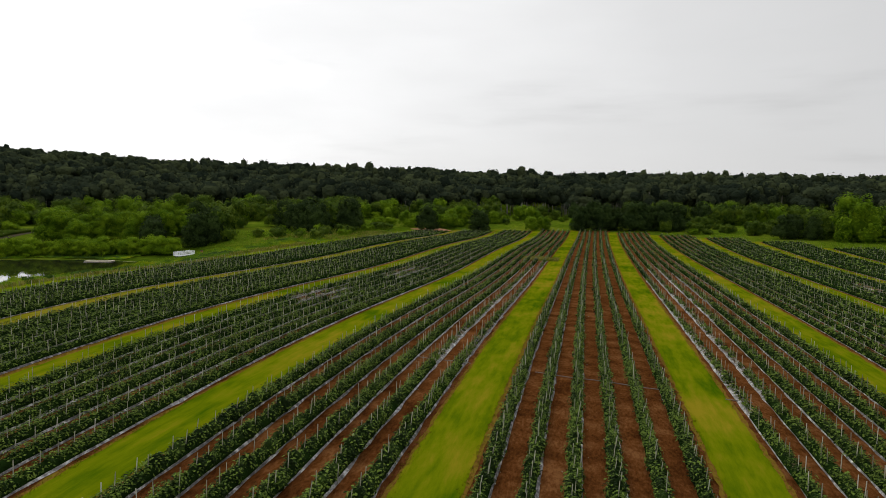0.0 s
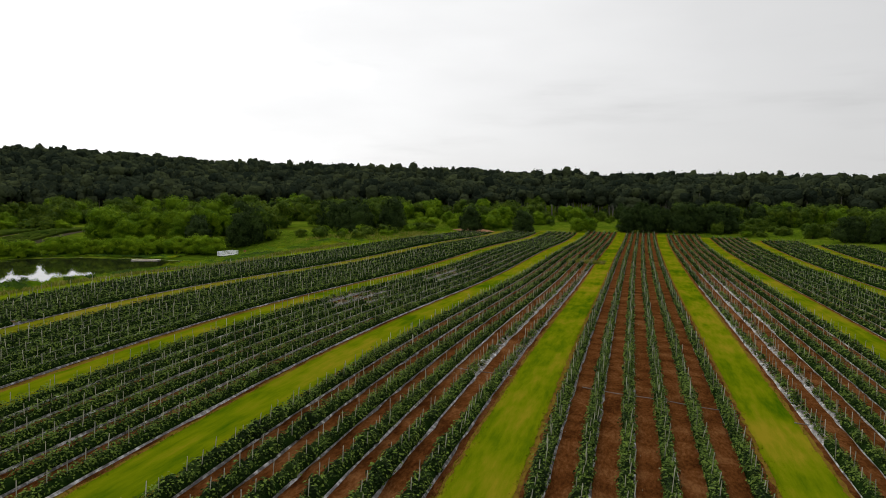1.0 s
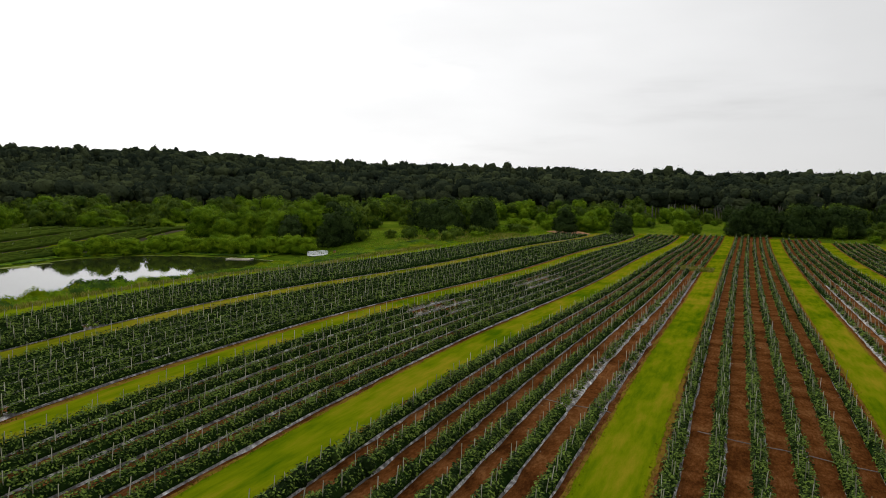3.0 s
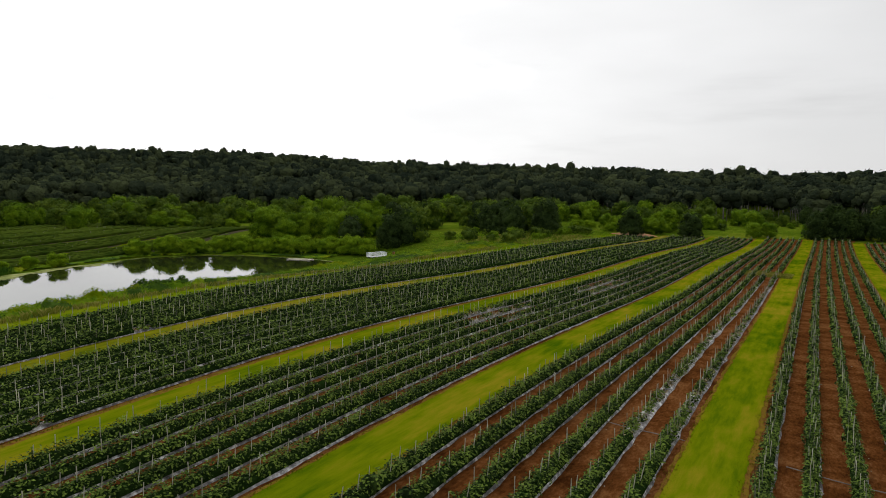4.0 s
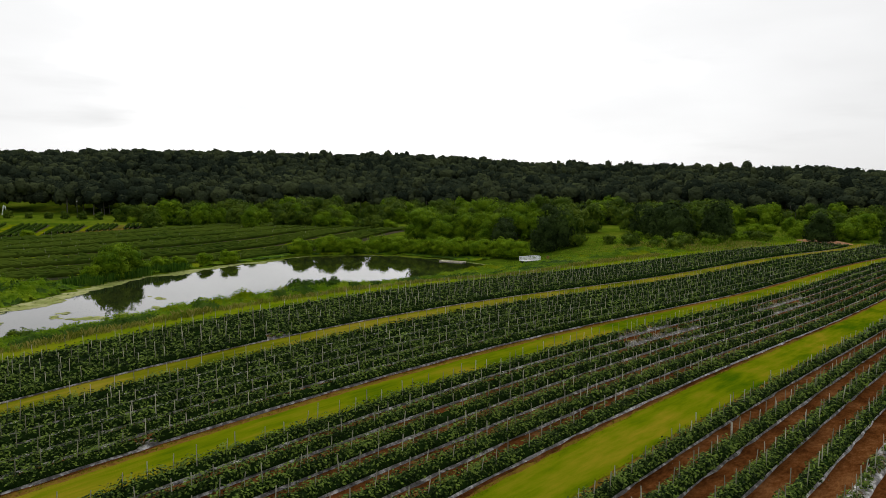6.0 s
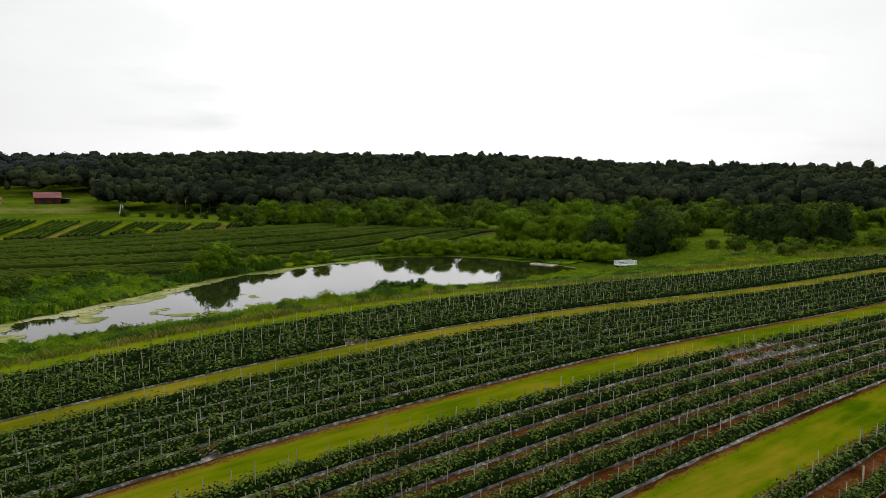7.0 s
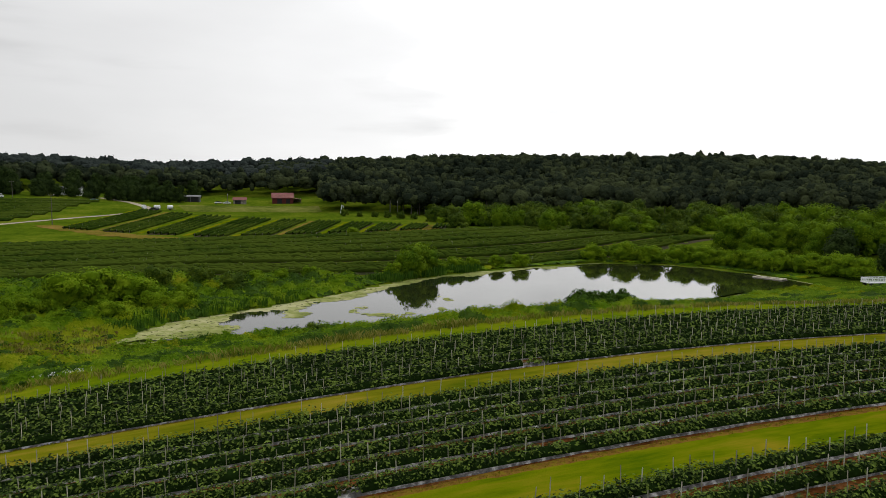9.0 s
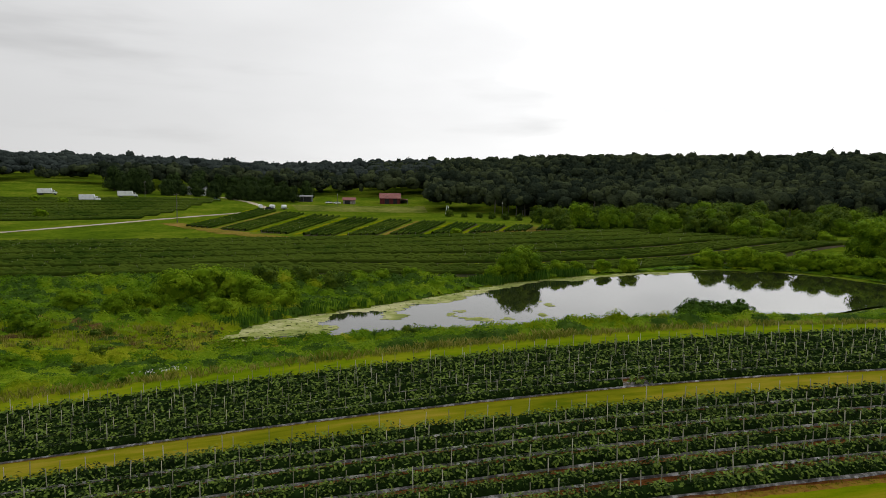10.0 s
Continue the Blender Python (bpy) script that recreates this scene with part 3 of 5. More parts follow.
for bed in range(10):
    y0 = -10 + 13.9 * bed
    for i in range(5):
        far_row(lane_line(y0 + 2.9 + i * 2.05), rng, "distant short row of green crops on the slope")
    ribbon("bed_soil", lane_line(y0 + 7.0), 4.9, 0.07, M_FIELDSOIL, "soil on the slope, coloured dark for the shade of the crops", "soil", rng, 4.0)
    ribbon("grass_lane", lane_line(y0), 1.0, 0.10, M_DRYGRASS if bed % 4 == 1 else M_GRASS, "yellow-green grass lane between crop blocks", "grass", rng, 3.0, 0.3)
# block beside the track
for bed in range(8):
    for i in range(5):
        ys = np.arange(-150, -26 + bed * 3, 4.0)
        far_row(np.stack([-318 - bed * 15 - i * 2.2 - (ys + 60) * 0.25, ys], 1), rng, "distant row of green crops below the woods")
ribbon("dirt_track", [(-235, -86), (-266, -63), (-302, -36), (-335, -13), (-373, 15), (-400, 22), (-440, 10), (-466, -8)], 2.0, 0.12, M_GRAVEL, "pale gravel farm track through green verges", "track", rng, 3.0, 0.12)
ribbon("dry_verge", [(-304, -16), (-257, 10), (-228, 29), (-217, 44), (-221, 61), (-228, 80), (-240, 100), (-252, 122)], 4.2, 0.10, M_DRYGRASS, "yellow dry grass headland between crop blocks", "grass", rng, 3.0, 0.2)


ribbon("pasture", [(-410, 36), (-412, 70), (-405, 112)], 22, 0.06, M_PASTURE, "pale rough pasture grass before the barn", "grass", rng, 4.0, 0.06)


# one far hill over the trees, distance haze painted as blue-grey
M_HILL = material("hazy_wooded_hill", [(0.035, 0.05, 0.055), (0.05, 0.068, 0.07), (0.07, 0.088, 0.085)], 0.02, 0.95, spec=0.0)
u, w = np.meshgrid(np.linspace(-1, 1, 41), np.linspace(-1, 1, 13), indexing="ij")
hx, hy = 45 + u * 420, 3020 + w * 300
hz = 58 * np.exp(-(u / 0.42) ** 2) * np.clip(1 - w ** 2, 0, 1) + 1.5 * np.sin(u * 31) * np.clip(1 - w ** 2, 0, 1)
tagged(new("far_hill", mesh_of("far_hill", np.stack([hx, hy, land(hx, hy) - 2 + hz], -1).reshape(-1, 3), grid_faces(41, 13), M_HILL, True)), "distant wooded hill on the horizon, blue-grey with painted haze", "hill", kind="structure")


# ---------------------------------------------------------------- woods
def crowns(x, y, z, h, w, rng, nleaf, leaf, lobes=4):
    """Tree crowns of several lumpy lobes with leaf clumps on them, as triangles."""
    iv, jf = ico(1)
    iv = iv @ np.array(Matrix.Rotation(0.35, 3, "X") @ Matrix.Rotation(0.3, 3, "Y")).T
    jf = jf[(iv[jf][:, :, 2] > -0.2).any(1)]
    N = len(x)
    M = N * lobes
    own = np.repeat(np.arange(N), lobes)
    top = (np.arange(M) % lobes) == 0
    a = rng.uniform(0, 2 * np.pi, M)
    out = np.where(top, 0.08, rng.uniform(0.20, 0.42, M)) * w[own]
    c = np.stack([x[own] + np.cos(a) * out, y[own] + np.sin(a) * out, z[own] + h[own] * np.where(top, 0.72, rng.uniform(0.42, 0.74, M))], 1)
    ax = np.stack([w[own] * 0.29, w[own] * 0.29, h[own] * 0.21], 1) * rng.uniform(0.62, 1.15, (M, 1))
    sa, ca = np.sin(a)[:, None], np.cos(a)[:, None]
    turned = np.stack([iv[:, 0] * ca - iv[:, 1] * sa, iv[:, 0] * sa + iv[:, 1] * ca, np.repeat(iv[None, :, 2], M, 0)], -1)
    V = c[:, None] + turned * (1 + rng.normal(0, 0.08, (M, len(iv), 1))) * ax[:, None]
    F = (jf[None] + np.arange(M)[:, None, None] * len(iv)).reshape(-1, 3)
    parts = [(V.reshape(-1, 3), F)]
    per = max(1, nleaf // lobes)
    tot = M * per
    who = np.repeat(np.arange(M), per)
    d = rng.normal(0, 1, (tot, 3))
    d[:, 2] = np.abs(d[:, 2]) - 0.25
    d /= np.linalg.norm(d, axis=1)[:, None]
    q = c[who] + d * ax[who] * rng.uniform(0.92, 1.24, (tot, 1))
    nrm = d + rng.normal(0, 0.22, (tot, 3))
    nrm /= np.linalg.norm(nrm, axis=1)[:, None]
    t = np.cross(nrm, rng.normal(0, 1, (tot, 3)))
    t /= np.linalg.norm(t, axis=1)[:, None] + 1e-9
    b = np.cross(nrm, t)
    s = leaf * rng.uniform(0.6, 1.3, tot)[:, None]
    T = np.stack([q + t * s, q - t * s * 0.6 + b * s * 0.9, q - t * s * 0.6 - b * s * 0.9], 1).reshape(-1, 3)
    parts.append((T, np.arange(tot * 3).reshape(-1, 3)))
    return join(parts)


rng = np.random.default_rng(11)
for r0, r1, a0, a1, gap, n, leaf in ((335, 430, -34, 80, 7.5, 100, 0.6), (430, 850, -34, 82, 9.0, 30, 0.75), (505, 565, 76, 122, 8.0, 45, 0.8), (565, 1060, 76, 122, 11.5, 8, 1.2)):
    area = (r1 ** 2 - r0 ** 2) * radians(a1 - a0) / 2
    N = int(area / gap ** 2)
    r = np.sqrt(rng.uniform(r0 ** 2, r1 ** 2, N))
    deg = rng.uniform(a0, a1, N)
    a = np.radians(deg)
    m = (r < np.interp(deg, RIDGE_YAW, RIDGE_R) + 40) & (r > np.interp(deg, (62, 66, 75.5, 76.5, 77, 100, 104), (335, 342, 380, 380, 505, 505, 560)))
    x, y, r, deg = (-8 - np.sin(a) * r)[m], (20 + np.cos(a) * r)[m], r[m], deg[m]
    h = rng.normal(15.6, 2.0, len(x)) * (1 + (rng.uniform(0, 1, len(x)) < 0.02) * 0.13)
    w = np.clip(rng.normal(11.5, 3.2, len(x)), 6.0, 18.0) * np.maximum(gap / 9, 1)
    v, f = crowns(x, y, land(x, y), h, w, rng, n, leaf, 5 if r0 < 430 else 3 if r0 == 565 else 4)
    tagged(new("forest", mesh_of("forest", v, f, M_HAZEWOOD if r0 == 565 else M_FOREST, True)), "dense dark green deciduous forest covering the hills", "forest", kind="stuff")
    if r0 == 335:
        m = (r < 372)
        tx, ty = x[m], y[m]
        v, f = sticks(tx, ty, land(tx, ty), h[m] * 0.7, 0.4, rng)
        tagged(new("forest_trunks", mesh_of("forest_trunks", v, f, M_PALEBARK)), "pale bare trunks along the forest edge", "forest", kind="stuff")


rng = np.random.default_rng(17)
a, r = np.radians(rng.uniform(-4, 15, 120)), rng.uniform(322, 337, 120)
tx, ty = -8 - np.sin(a) * r, 20 + np.cos(a) * r
v, f = sticks(tx, ty, land(tx, ty), rng.uniform(4.5, 7.5, 120), 0.17, rng)
tagged(new("bare_trunks", mesh_of("bare_trunks", v, f, M_PALEBARK)), "pale bare trunks standing before the dark woods", "forest", kind="stuff")


def tree_thing(name, h, w, seed, mat, label, nleaf=1200, leaf=0.3, trunk=0.35, category="tree", point=0.0):
    """A tree of tapered trunk, limbs and a lobed crown of many leaves, rooted at its base."""
    rng = np.random.default_rng(seed)
    root = new(name)
    tagged(root, label, category)
    bm = bmesh.new()

    def limb(a, b, ra, rb):
        a, b = Vector(a), Vector(b)
        d = (b - a)
        m = Matrix.Translation((a + b) / 2) @ d.to_track_quat("Z", "Y").to_matrix().to_4x4()
        bmesh.ops.create_cone(bm, cap_ends=True, segments=5, radius1=ra, radius2=rb, depth=d.length, matrix=m)

    limb((0, 0, -0.3), (0.03 * h * rng.normal(), 0.03 * h * rng.normal(), h * 0.62), trunk, trunk * 0.35)
    # lobes: a heart, some large boughs, many small outer sprays
    cs, cr = [(0, 0, 0.42 * h)], [(0.32 * w, 0.32 * w, 0.40 * h)]
    for i in range(9):
        a = i * 2.4 + rng.uniform(-0.5, 0.5)
        u = 0.12 + 0.62 * ((i * 5) % 9) / 8 + rng.uniform(-0.04, 0.04)
        rr = w * rng.uniform(0.20, 0.32) * (1 - point * u)
        k = rng.uniform(0.17, 0.25)
        cs.append((np.cos(a) * rr, np.sin(a) * rr, u * h))
        cr.append((k * w, k * w, k * h * rng.uniform(0.75, 1.0)))
        if i % 2 == 0:
            limb((0, 0, u * h * 0.45), cs[-1], trunk * 0.3, trunk * 0.08)
    for i in range(26):
        a, u = rng.uniform(0, 2 * np.pi), rng.uniform(0.0, 1.0)
        rr = w * 0.47 * np.sqrt(np.clip(1 - (u * 1.1 - 0.35) ** 2 / 0.62, 0.02, 1)) * (1 - point * u * 0.8)
        k = rng.uniform(0.06, 0.13)
        cs.append((np.cos(a) * rr, np.sin(a) * rr, (0.05 + 0.87 * u) * h))
        cr.append((k * w, k * w, k * h * 0.9))
    cs, cr = np.array(cs), np.array(cr)
    cs[:, 2] = np.maximum(cs[:, 2], cr[:, 2] * 0.8)
    me = bpy.data.meshes.new("trunk")
    bm.to_mesh(me)
    bm.free()
    me.materials.append(M_BARK)
    child("trunk", me, root)
    share = cr[:, 0] ** 1.6
    who = rng.choice(len(cs), int(nleaf * 1.9), p=share / share.sum())
    d = rng.normal(0, 1, (len(who), 3))
    d /= np.linalg.norm(d, axis=1)[:, None]
    q = cs[who] + d * cr[who] * rng.uniform(0.86, 1.16, (len(who), 1))
    inside = ((((q[:, None] - cs[None]) / cr[None]) ** 2).sum(-1) < 0.62).any(1)
    who, d, q = who[~inside][:nleaf], d[~inside][:nleaf], q[~inside][:nleaf]
    tot = len(q)
    whole = (q - np.array([0, 0, 0.4 * h])) / np.array([w, w, h]) * 2
    nrm = d * 0.7 + whole * 0.7 + rng.normal(0, 0.24, (tot, 3)) + np.array([0, 0, 0.2])
    nrm /= np.linalg.norm(nrm, axis=1)[:, None]
    t = np.cross(nrm, rng.normal(0, 1, (tot, 3)))
    t /= np.linalg.norm(t, axis=1)[:, None] + 1e-9
    b = np.cross(nrm, t)
    s = leaf * rng.uniform(0.6, 1.4, tot)[:, None]
    V = np.stack([q + t * s, q - t * s * 0.6 + b * s * 0.9, q - t * s * 0.6 - b * s * 0.9], 1).reshape(-1, 3)
    iv, jf = ico(1)
    core = cs[:10, None] + iv[None] * (1 + rng.normal(0, 0.09, (10, len(iv), 1))) * cr[:10, None] * 0.87
    core[..., 2] = np.maximum(core[..., 2], 0.02)
    jf = (jf[None] + np.arange(10)[:, None, None] * len(iv)).reshape(-1, 3)
    V, F = join([(V, np.arange(tot * 3).reshape(-1, 3)), (core.reshape(-1, 3), jf)])
    child("crown", mesh_of("crown", V, F, mat, True), root)
    return root


def plant(proto, x, y, scale=1.0, turn=0.0, group=""):
    ob = copy_thing(proto, pose(x, y, float(land(x, y)), 0, 0, turn))
    ob.scale = (scale, scale, scale * random.uniform(0.9, 1.1))
    if group:
        tagged(ob, group=group)
    return ob


willows = [tree_thing("willow_tree", 10.5, 10.5, sd, M_TREE, "bright green bushy willow tree near the pond", 3200, 0.27) for sd in (1, 2, 3)]
bushes = [tree_thing("bush", 4.6, 6.0, sd, M_BUSH, "rounded light green willow bush on the pond bank", 2300, 0.16, 0.16, "bush") for sd in (4, 5, 8)]
cedars = [tree_thing("cedar_tree", 10.0, 8.5, sd, M_DARKTREE, "dark green cedar tree at the field end", 2200, 0.27, 0.35, "tree", 0.35) for sd in (6, 7)]
hedges = [tree_thing("hedge_tree", 9.5, 10.0, sd, M_MIDTREE, "medium green tree standing before the dark forest", 1500, 0.36) for sd in (9, 10, 12)]
lights = [tree_thing("young_tree", 9.5, 9.0, sd, M_TREE, "light green young tree standing before the dark forest", 1500, 0.33, 0.3, "tree", 0.25) for sd in (13, 14)]
scrubs = [tree_thing("scrub_bush", 4.4, 6.0, sd, m, "low green scrub bush on rough ground", 520, 0.27, 0.14, "bush") for sd, m in ((15, M_TREE), (16, M_MIDTREE), (17, M_MIDTREE))]
darks = [tree_thing("shrub", 2.3, 3.4, sd, M_SHRUBLEAF, "dark green leafy shrub on the near pond bank", 1500, 0.11, 0.09, "shrub") for sd in (18, 19)]
protos = {"k": darks, "s": scrubs, "w": willows, "b": bushes, "c": cedars, "h": hedges, "l": lights}


def group_of(kind, spots, group, lo=0.8, hi=1.2):
    for x, y in spots:
        plant(random.choice(protos[random.choice(kind)]), x, y, random.uniform(lo, hi), random.uniform(0, 360), group)


def arc(n, a0, a1, r0, r1):
    out = []
    for _ in range(n):
        a, r = radians(random.uniform(a0, a1)), random.uniform(r0, r1)
        out.append((-8 - math.sin(a) * r, 20 + math.cos(a) * r))
    return out


random.seed(3)
hedge_line = [(-157, 128), (-154, 134), (-150, 140), (-145, 145), (-140, 149), (-134, 151), (-129, 153), (-124, 154), (-118, 156), (-112, 157), (-107, 158)]
group_of("b", [(x + random.uniform(-1, 1), y + random.uniform(-1, 1)) for x, y in hedge_line], "willow bushes behind the pond", 0.92, 1.15)
group_of("b", [(x + random.uniform(-2.5, 0.5), y + random.uniform(0.5, 3)) for x, y in hedge_line], "willow bushes behind the pond", 0.85, 1.1)
group_of("sshb", arc(64, 41, 68, 252, 330), "trees before the forest", 0.55, 0.95)
group_of("sb", [(-152 - 13.4 * (i // 4) + random.uniform(-7, 7), 193 - i + random.uniform(-3, 9)) for i in range(24)], "brush at the end of the far rows", 0.6, 1.0)
group_of("w", arc(17, 33.5, 44.5, 190, 232), "willow trees behind the pond", 0.82, 1.05)
group_of("wh", arc(16, 42, 62, 235, 290), "willow trees behind the pond", 0.6, 0.85)
group_of("hcc", arc(9, 31, 37, 172, 205), "willow trees behind the pond", 0.85, 1.1)
group_of("cch", arc(20, 19, 32, 185, 240), "dark trees behind the pond", 0.9, 1.2)
group_of("lhhh", arc(84, 20, 66, 268, 338), "trees before the forest", 0.7, 1.15)
group_of("bbl", arc(44, 3, 24, 236, 305), "brush before the forest", 0.5, 0.95)
group_of("lhh", arc(26, 6, 24, 295, 335), "trees before the forest", 0.7, 1.1)
group_of("c", [(-57, 237), (-39.5, 247)], "lone dark trees at the field end", 0.95, 1.05)
group_of("c", [(-3 + i * 4.4, 264 + (i * 37 % 7)) for i in range(9)], "dark trees at the field end", 0.85, 1.2)
group_of("l", [(-22, 262), (-18, 266)], "lone dark trees at the field end", 0.55, 0.7)
group_of("lhhhc", arc(56, -24, -5, 285, 335), "trees before the forest", 0.6, 1.05)
group_of("cch", [(60, 233), (64, 237), (68, 231), (72, 239), (88, 227), (92, 219)], "trees right behind the field", 0.7, 1.05)
group_of("w", [(79, 226)], "trees right behind the field", 1.3, 1.35)
group_of("w", [(-145, 73), (-147.5, 77)], "willows on the pond bank", 0.66, 0.74)
group_of("b", [(-144, 69), (-150, 82)], "bushes on the pond bank", 0.55, 0.7)
group_of("b", [(-153, 104), (-154, 98), (-152.5, 91), (-151, 86)], "bushes on the pond bank", 0.55, 0.85)
group_of("k", [(-94.6, 82.0), (-95.4, 84.4), (-94.4, 86.4), (-95.2, 88.6), (-93.6, 84.6)], "dark shrubs on the near pond bank", 1.4, 1.7)
for bx, by, bk in ((-118, -2.2, 0.75), (-114.5, 4.5, 0.68), (-117.1, 7.4, 0.7), (-120.8, 11.7, 1.21), (-124.1, 14.7, 1.49), (-115.3, 17.5, 0.68), (-123.5, 20, 1.32), (-119.6, 23.6, 0.8), (-118.8, 27.2, 0.8), (-127, 17.5, 1.0), (-128, 8.5, 0.7)):
    plant(random.choice(bushes), bx, by, bk, random.uniform(0, 360), "willows south of the pond")
group_of("bbh", [(-138, 31), (-140.5, 37), (-144, 46), (-136, 43), (-132, 36), (-130, 28), (-146, 52), (-142, 41), (-134, 24)], "low bushes on the pond bank", 0.42, 0.6)
group_of("s", [(-103, -4), (-99.5, -1), (-108, -9), (-96, -12), (-112, -16), (-104, -20), (-90, -6), (-118, -12), (-92, -24)], "low shrubs on the meadow", 0.4, 0.65)
group_of("s", [(-94.5, 54), (-94, 57), (-95, 64), (-95.5, 68), (-95, 74), (-93.5, 42)], "shrubs on the near pond bank", 0.3, 0.5)
group_of("s", [(random.uniform(-100, -68), random.uniform(160, 238)) for _ in range(34)], "scrub beyond the crop rows", 0.35, 0.8)
group_of("s", [(-92.5 + random.uniform(-2.5, 2.5), 30 + 5.0 * i) for i in range(13)], "low scrub on the near pond bank", 0.25, 0.4)
group_of("sssl", [(random.uniform(30, 140), random.uniform(248, 300)) for _ in range(36)] + [(random.uniform(-60, 40), random.uniform(270, 305)) for _ in range(20)], "scrub between field and woods", 0.25, 0.6)
group_of("sh", [(x, 254 - 0.66 * (x - 26) + random.uniform(4, 40)) for x in (random.uniform(26, 120) for _ in range(70))], "scrub between field and woods", 0.22, 0.6)
group_of("s", [(random.uniform(-120, -70), random.uniform(-36, 10)) for _ in range(30)], "low shrubs on the meadow", 0.2, 0.45)
group_of("h", [(-352, 112), (-345, 118), (-338, 124), (-330, 128), (-322, 132), (-314, 136)], "brush at the foot of the woods", 0.3, 0.42)
group_of("lbh", arc(14, 61, 68, 300, 330), "trees before the forest", 0.55, 0.85)
group_of("hsc", arc(30, -4, 15, 285, 326), "trees before the forest", 0.45, 0.85)
group_of("c", [(-452, 0 + i * 5.2) for i in range(8)], "row of dark trees by the farmyard", 0.95, 1.1)
group_of("c", [(-455, -12), (-462, -40), (-468, -52), (-470, -64)], "trees by the farmyard", 1.0, 1.4)
group_of("c", arc(26, 86, 102, 470, 505), "tall trees behind the farm", 1.1, 1.6)
group_of("c", [(-466, -30), (-464, -21), (-467, -11), (-470, -38)], "trees by the farmhouse", 0.7, 0.95)
group_of("b", [(-232, 84), (-330, -70), (-400, -118), (-405, -95), (-398, -80)], "lone bushes between fields", 0.6, 1.0)
for p in darks + scrubs + willows + bushes + cedars + hedges + lights:
    for o in p.children:
        bpy.data.objects.remove(o)
    bpy.data.objects.remove(p)


# ---------------------------------------------------------------- banks, weeds and reeds
def tufts(x, y, h, n, width, rng, lean=0.5):
    """Blades or leafy stalks rising from points, as quads."""
    N = len(x)
    who = np.repeat(np.arange(N), n)
    tot = N * n
    a = rng.uniform(0, 2 * np.pi, tot)
    r = rng.uniform(0, 1, tot) * h[who] * 0.55
    bx, by = x[who] + np.cos(a) * r, y[who] + np.sin(a) * r
    bz = land(bx, by)
    hh = h[who] * rng.uniform(0.5, 1.1, tot)
    tx, ty = bx + np.cos(a) * hh * lean * rng.uniform(0.2, 1, tot), by + np.sin(a) * hh * lean * rng.uniform(0.2, 1, tot)
    wv = rng.uniform(0, 2 * np.pi, tot)
    wx, wy = np.cos(wv) * width * hh, np.sin(wv) * width * hh
    A = np.stack([bx - wx * 0.5, by - wy * 0.5, bz - 0.05], 1)
    B = np.stack([bx + wx * 0.5, by + wy * 0.5, bz - 0.05], 1)
    C = np.stack([(bx + tx) / 2 + wx, (by + ty) / 2 + wy, bz + hh * 0.7], 1)
    D = np.stack([tx - wx * 0.6, ty - wy * 0.6, bz + hh], 1)
    return np.stack([A, B, C, D], 1).reshape(-1, 3), np.arange(tot * 4).reshape(-1, 4)


def clumps(x, y, h, n, rng):
    return leaves(x, y, land(x, y) - 0.15, n, h * rng.uniform(0.8, 1.4, len(x)), h, 0.15, rng)


def meadow(name, mat, label, n, x0, x1, y0, y1, hmin, hmax, blades, width, seed, test=None, lean=0.5, patch=18.0):
    rng = np.random.default_rng(seed)
    x, y = rng.uniform(x0, x1, n), rng.uniform(y0, y1, n)
    d = pond_distance(x, y)
    m = d < -0.2
    if test:
        m &= test(x, y, d)
    x, y = x[m], y[m]
    lumps = 0.5 + 0.5 * np.sin(x / patch * 6 + 1.7 * np.sin(y / patch * 4)) * np.sin(y / patch * 5 + seed)
    h = hmin + (hmax - hmin) * np.clip(lumps * 0.7 + rng.uniform(0, 0.4, len(x)), 0, 1)
    v, f = tufts(x, y, h, blades, width, rng, lean) if width < 0.1 else clumps(x, y, h, blades, rng)
    return tagged(new(name, mesh_of(name, v, f, mat)), label, "weeds", kind="stuff")


EDGE = lambda x, y: x - bend(y) + 58.9
ribbon("grass_margin", [(-61.6 + float(bend(y)), y) for y in range(-14, 240, 6)], 3.0, 0.08, M_MARGIN, "mown green grass margin beside the outer crop row", "grass", np.random.default_rng(8), 2.0, 0.1)
def vnoise(x, y, seed):
    """Smooth value noise in 0..1 on a unit lattice."""
    cells = np.random.default_rng(seed).uniform(0, 1, (256, 256))
    i, j = np.floor(x).astype(int), np.floor(y).astype(int)
    u, v = x - i, y - j
    u, v = u * u * (3 - 2 * u), v * v * (3 - 2 * v)
    at = lambda a, b: cells[a % 256, b % 256]
    return (at(i, j) * (1 - u) + at(i + 1, j) * u) * (1 - v) + (at(i, j + 1) * (1 - u) + at(i + 1, j + 1) * u) * v


def domes(x, y, size, seed):
    """Close-set rounded clumps: height in 0..1 and a random number for each clump."""
    r = np.random.default_rng(seed)
    jx, jy, rad, val = (r.uniform(0, 1, (256, 256)) for _ in range(4))
    gx0, gy0 = np.floor(x / size).astype(int), np.floor(y / size).astype(int)
    best, own = np.zeros(x.shape), np.full(x.shape, 0.5)
    for di in (-1, 0, 1):
        for dj in (-1, 0, 1):
            i, j = (gx0 + di) % 256, (gy0 + dj) % 256
            d = np.hypot(x / size - (gx0 + di) - jx[i, j], y / size - (gy0 + dj) - jy[i, j]) / (0.40 + 0.36 * rad[i, j])
            h = np.sqrt(np.clip(1 - d * d, 0, 1)) * (0.45 + 0.55 * rad[i, j])
            own = np.where(h > best, val[i, j], own)
            best = np.maximum(best, h)
    return best, own


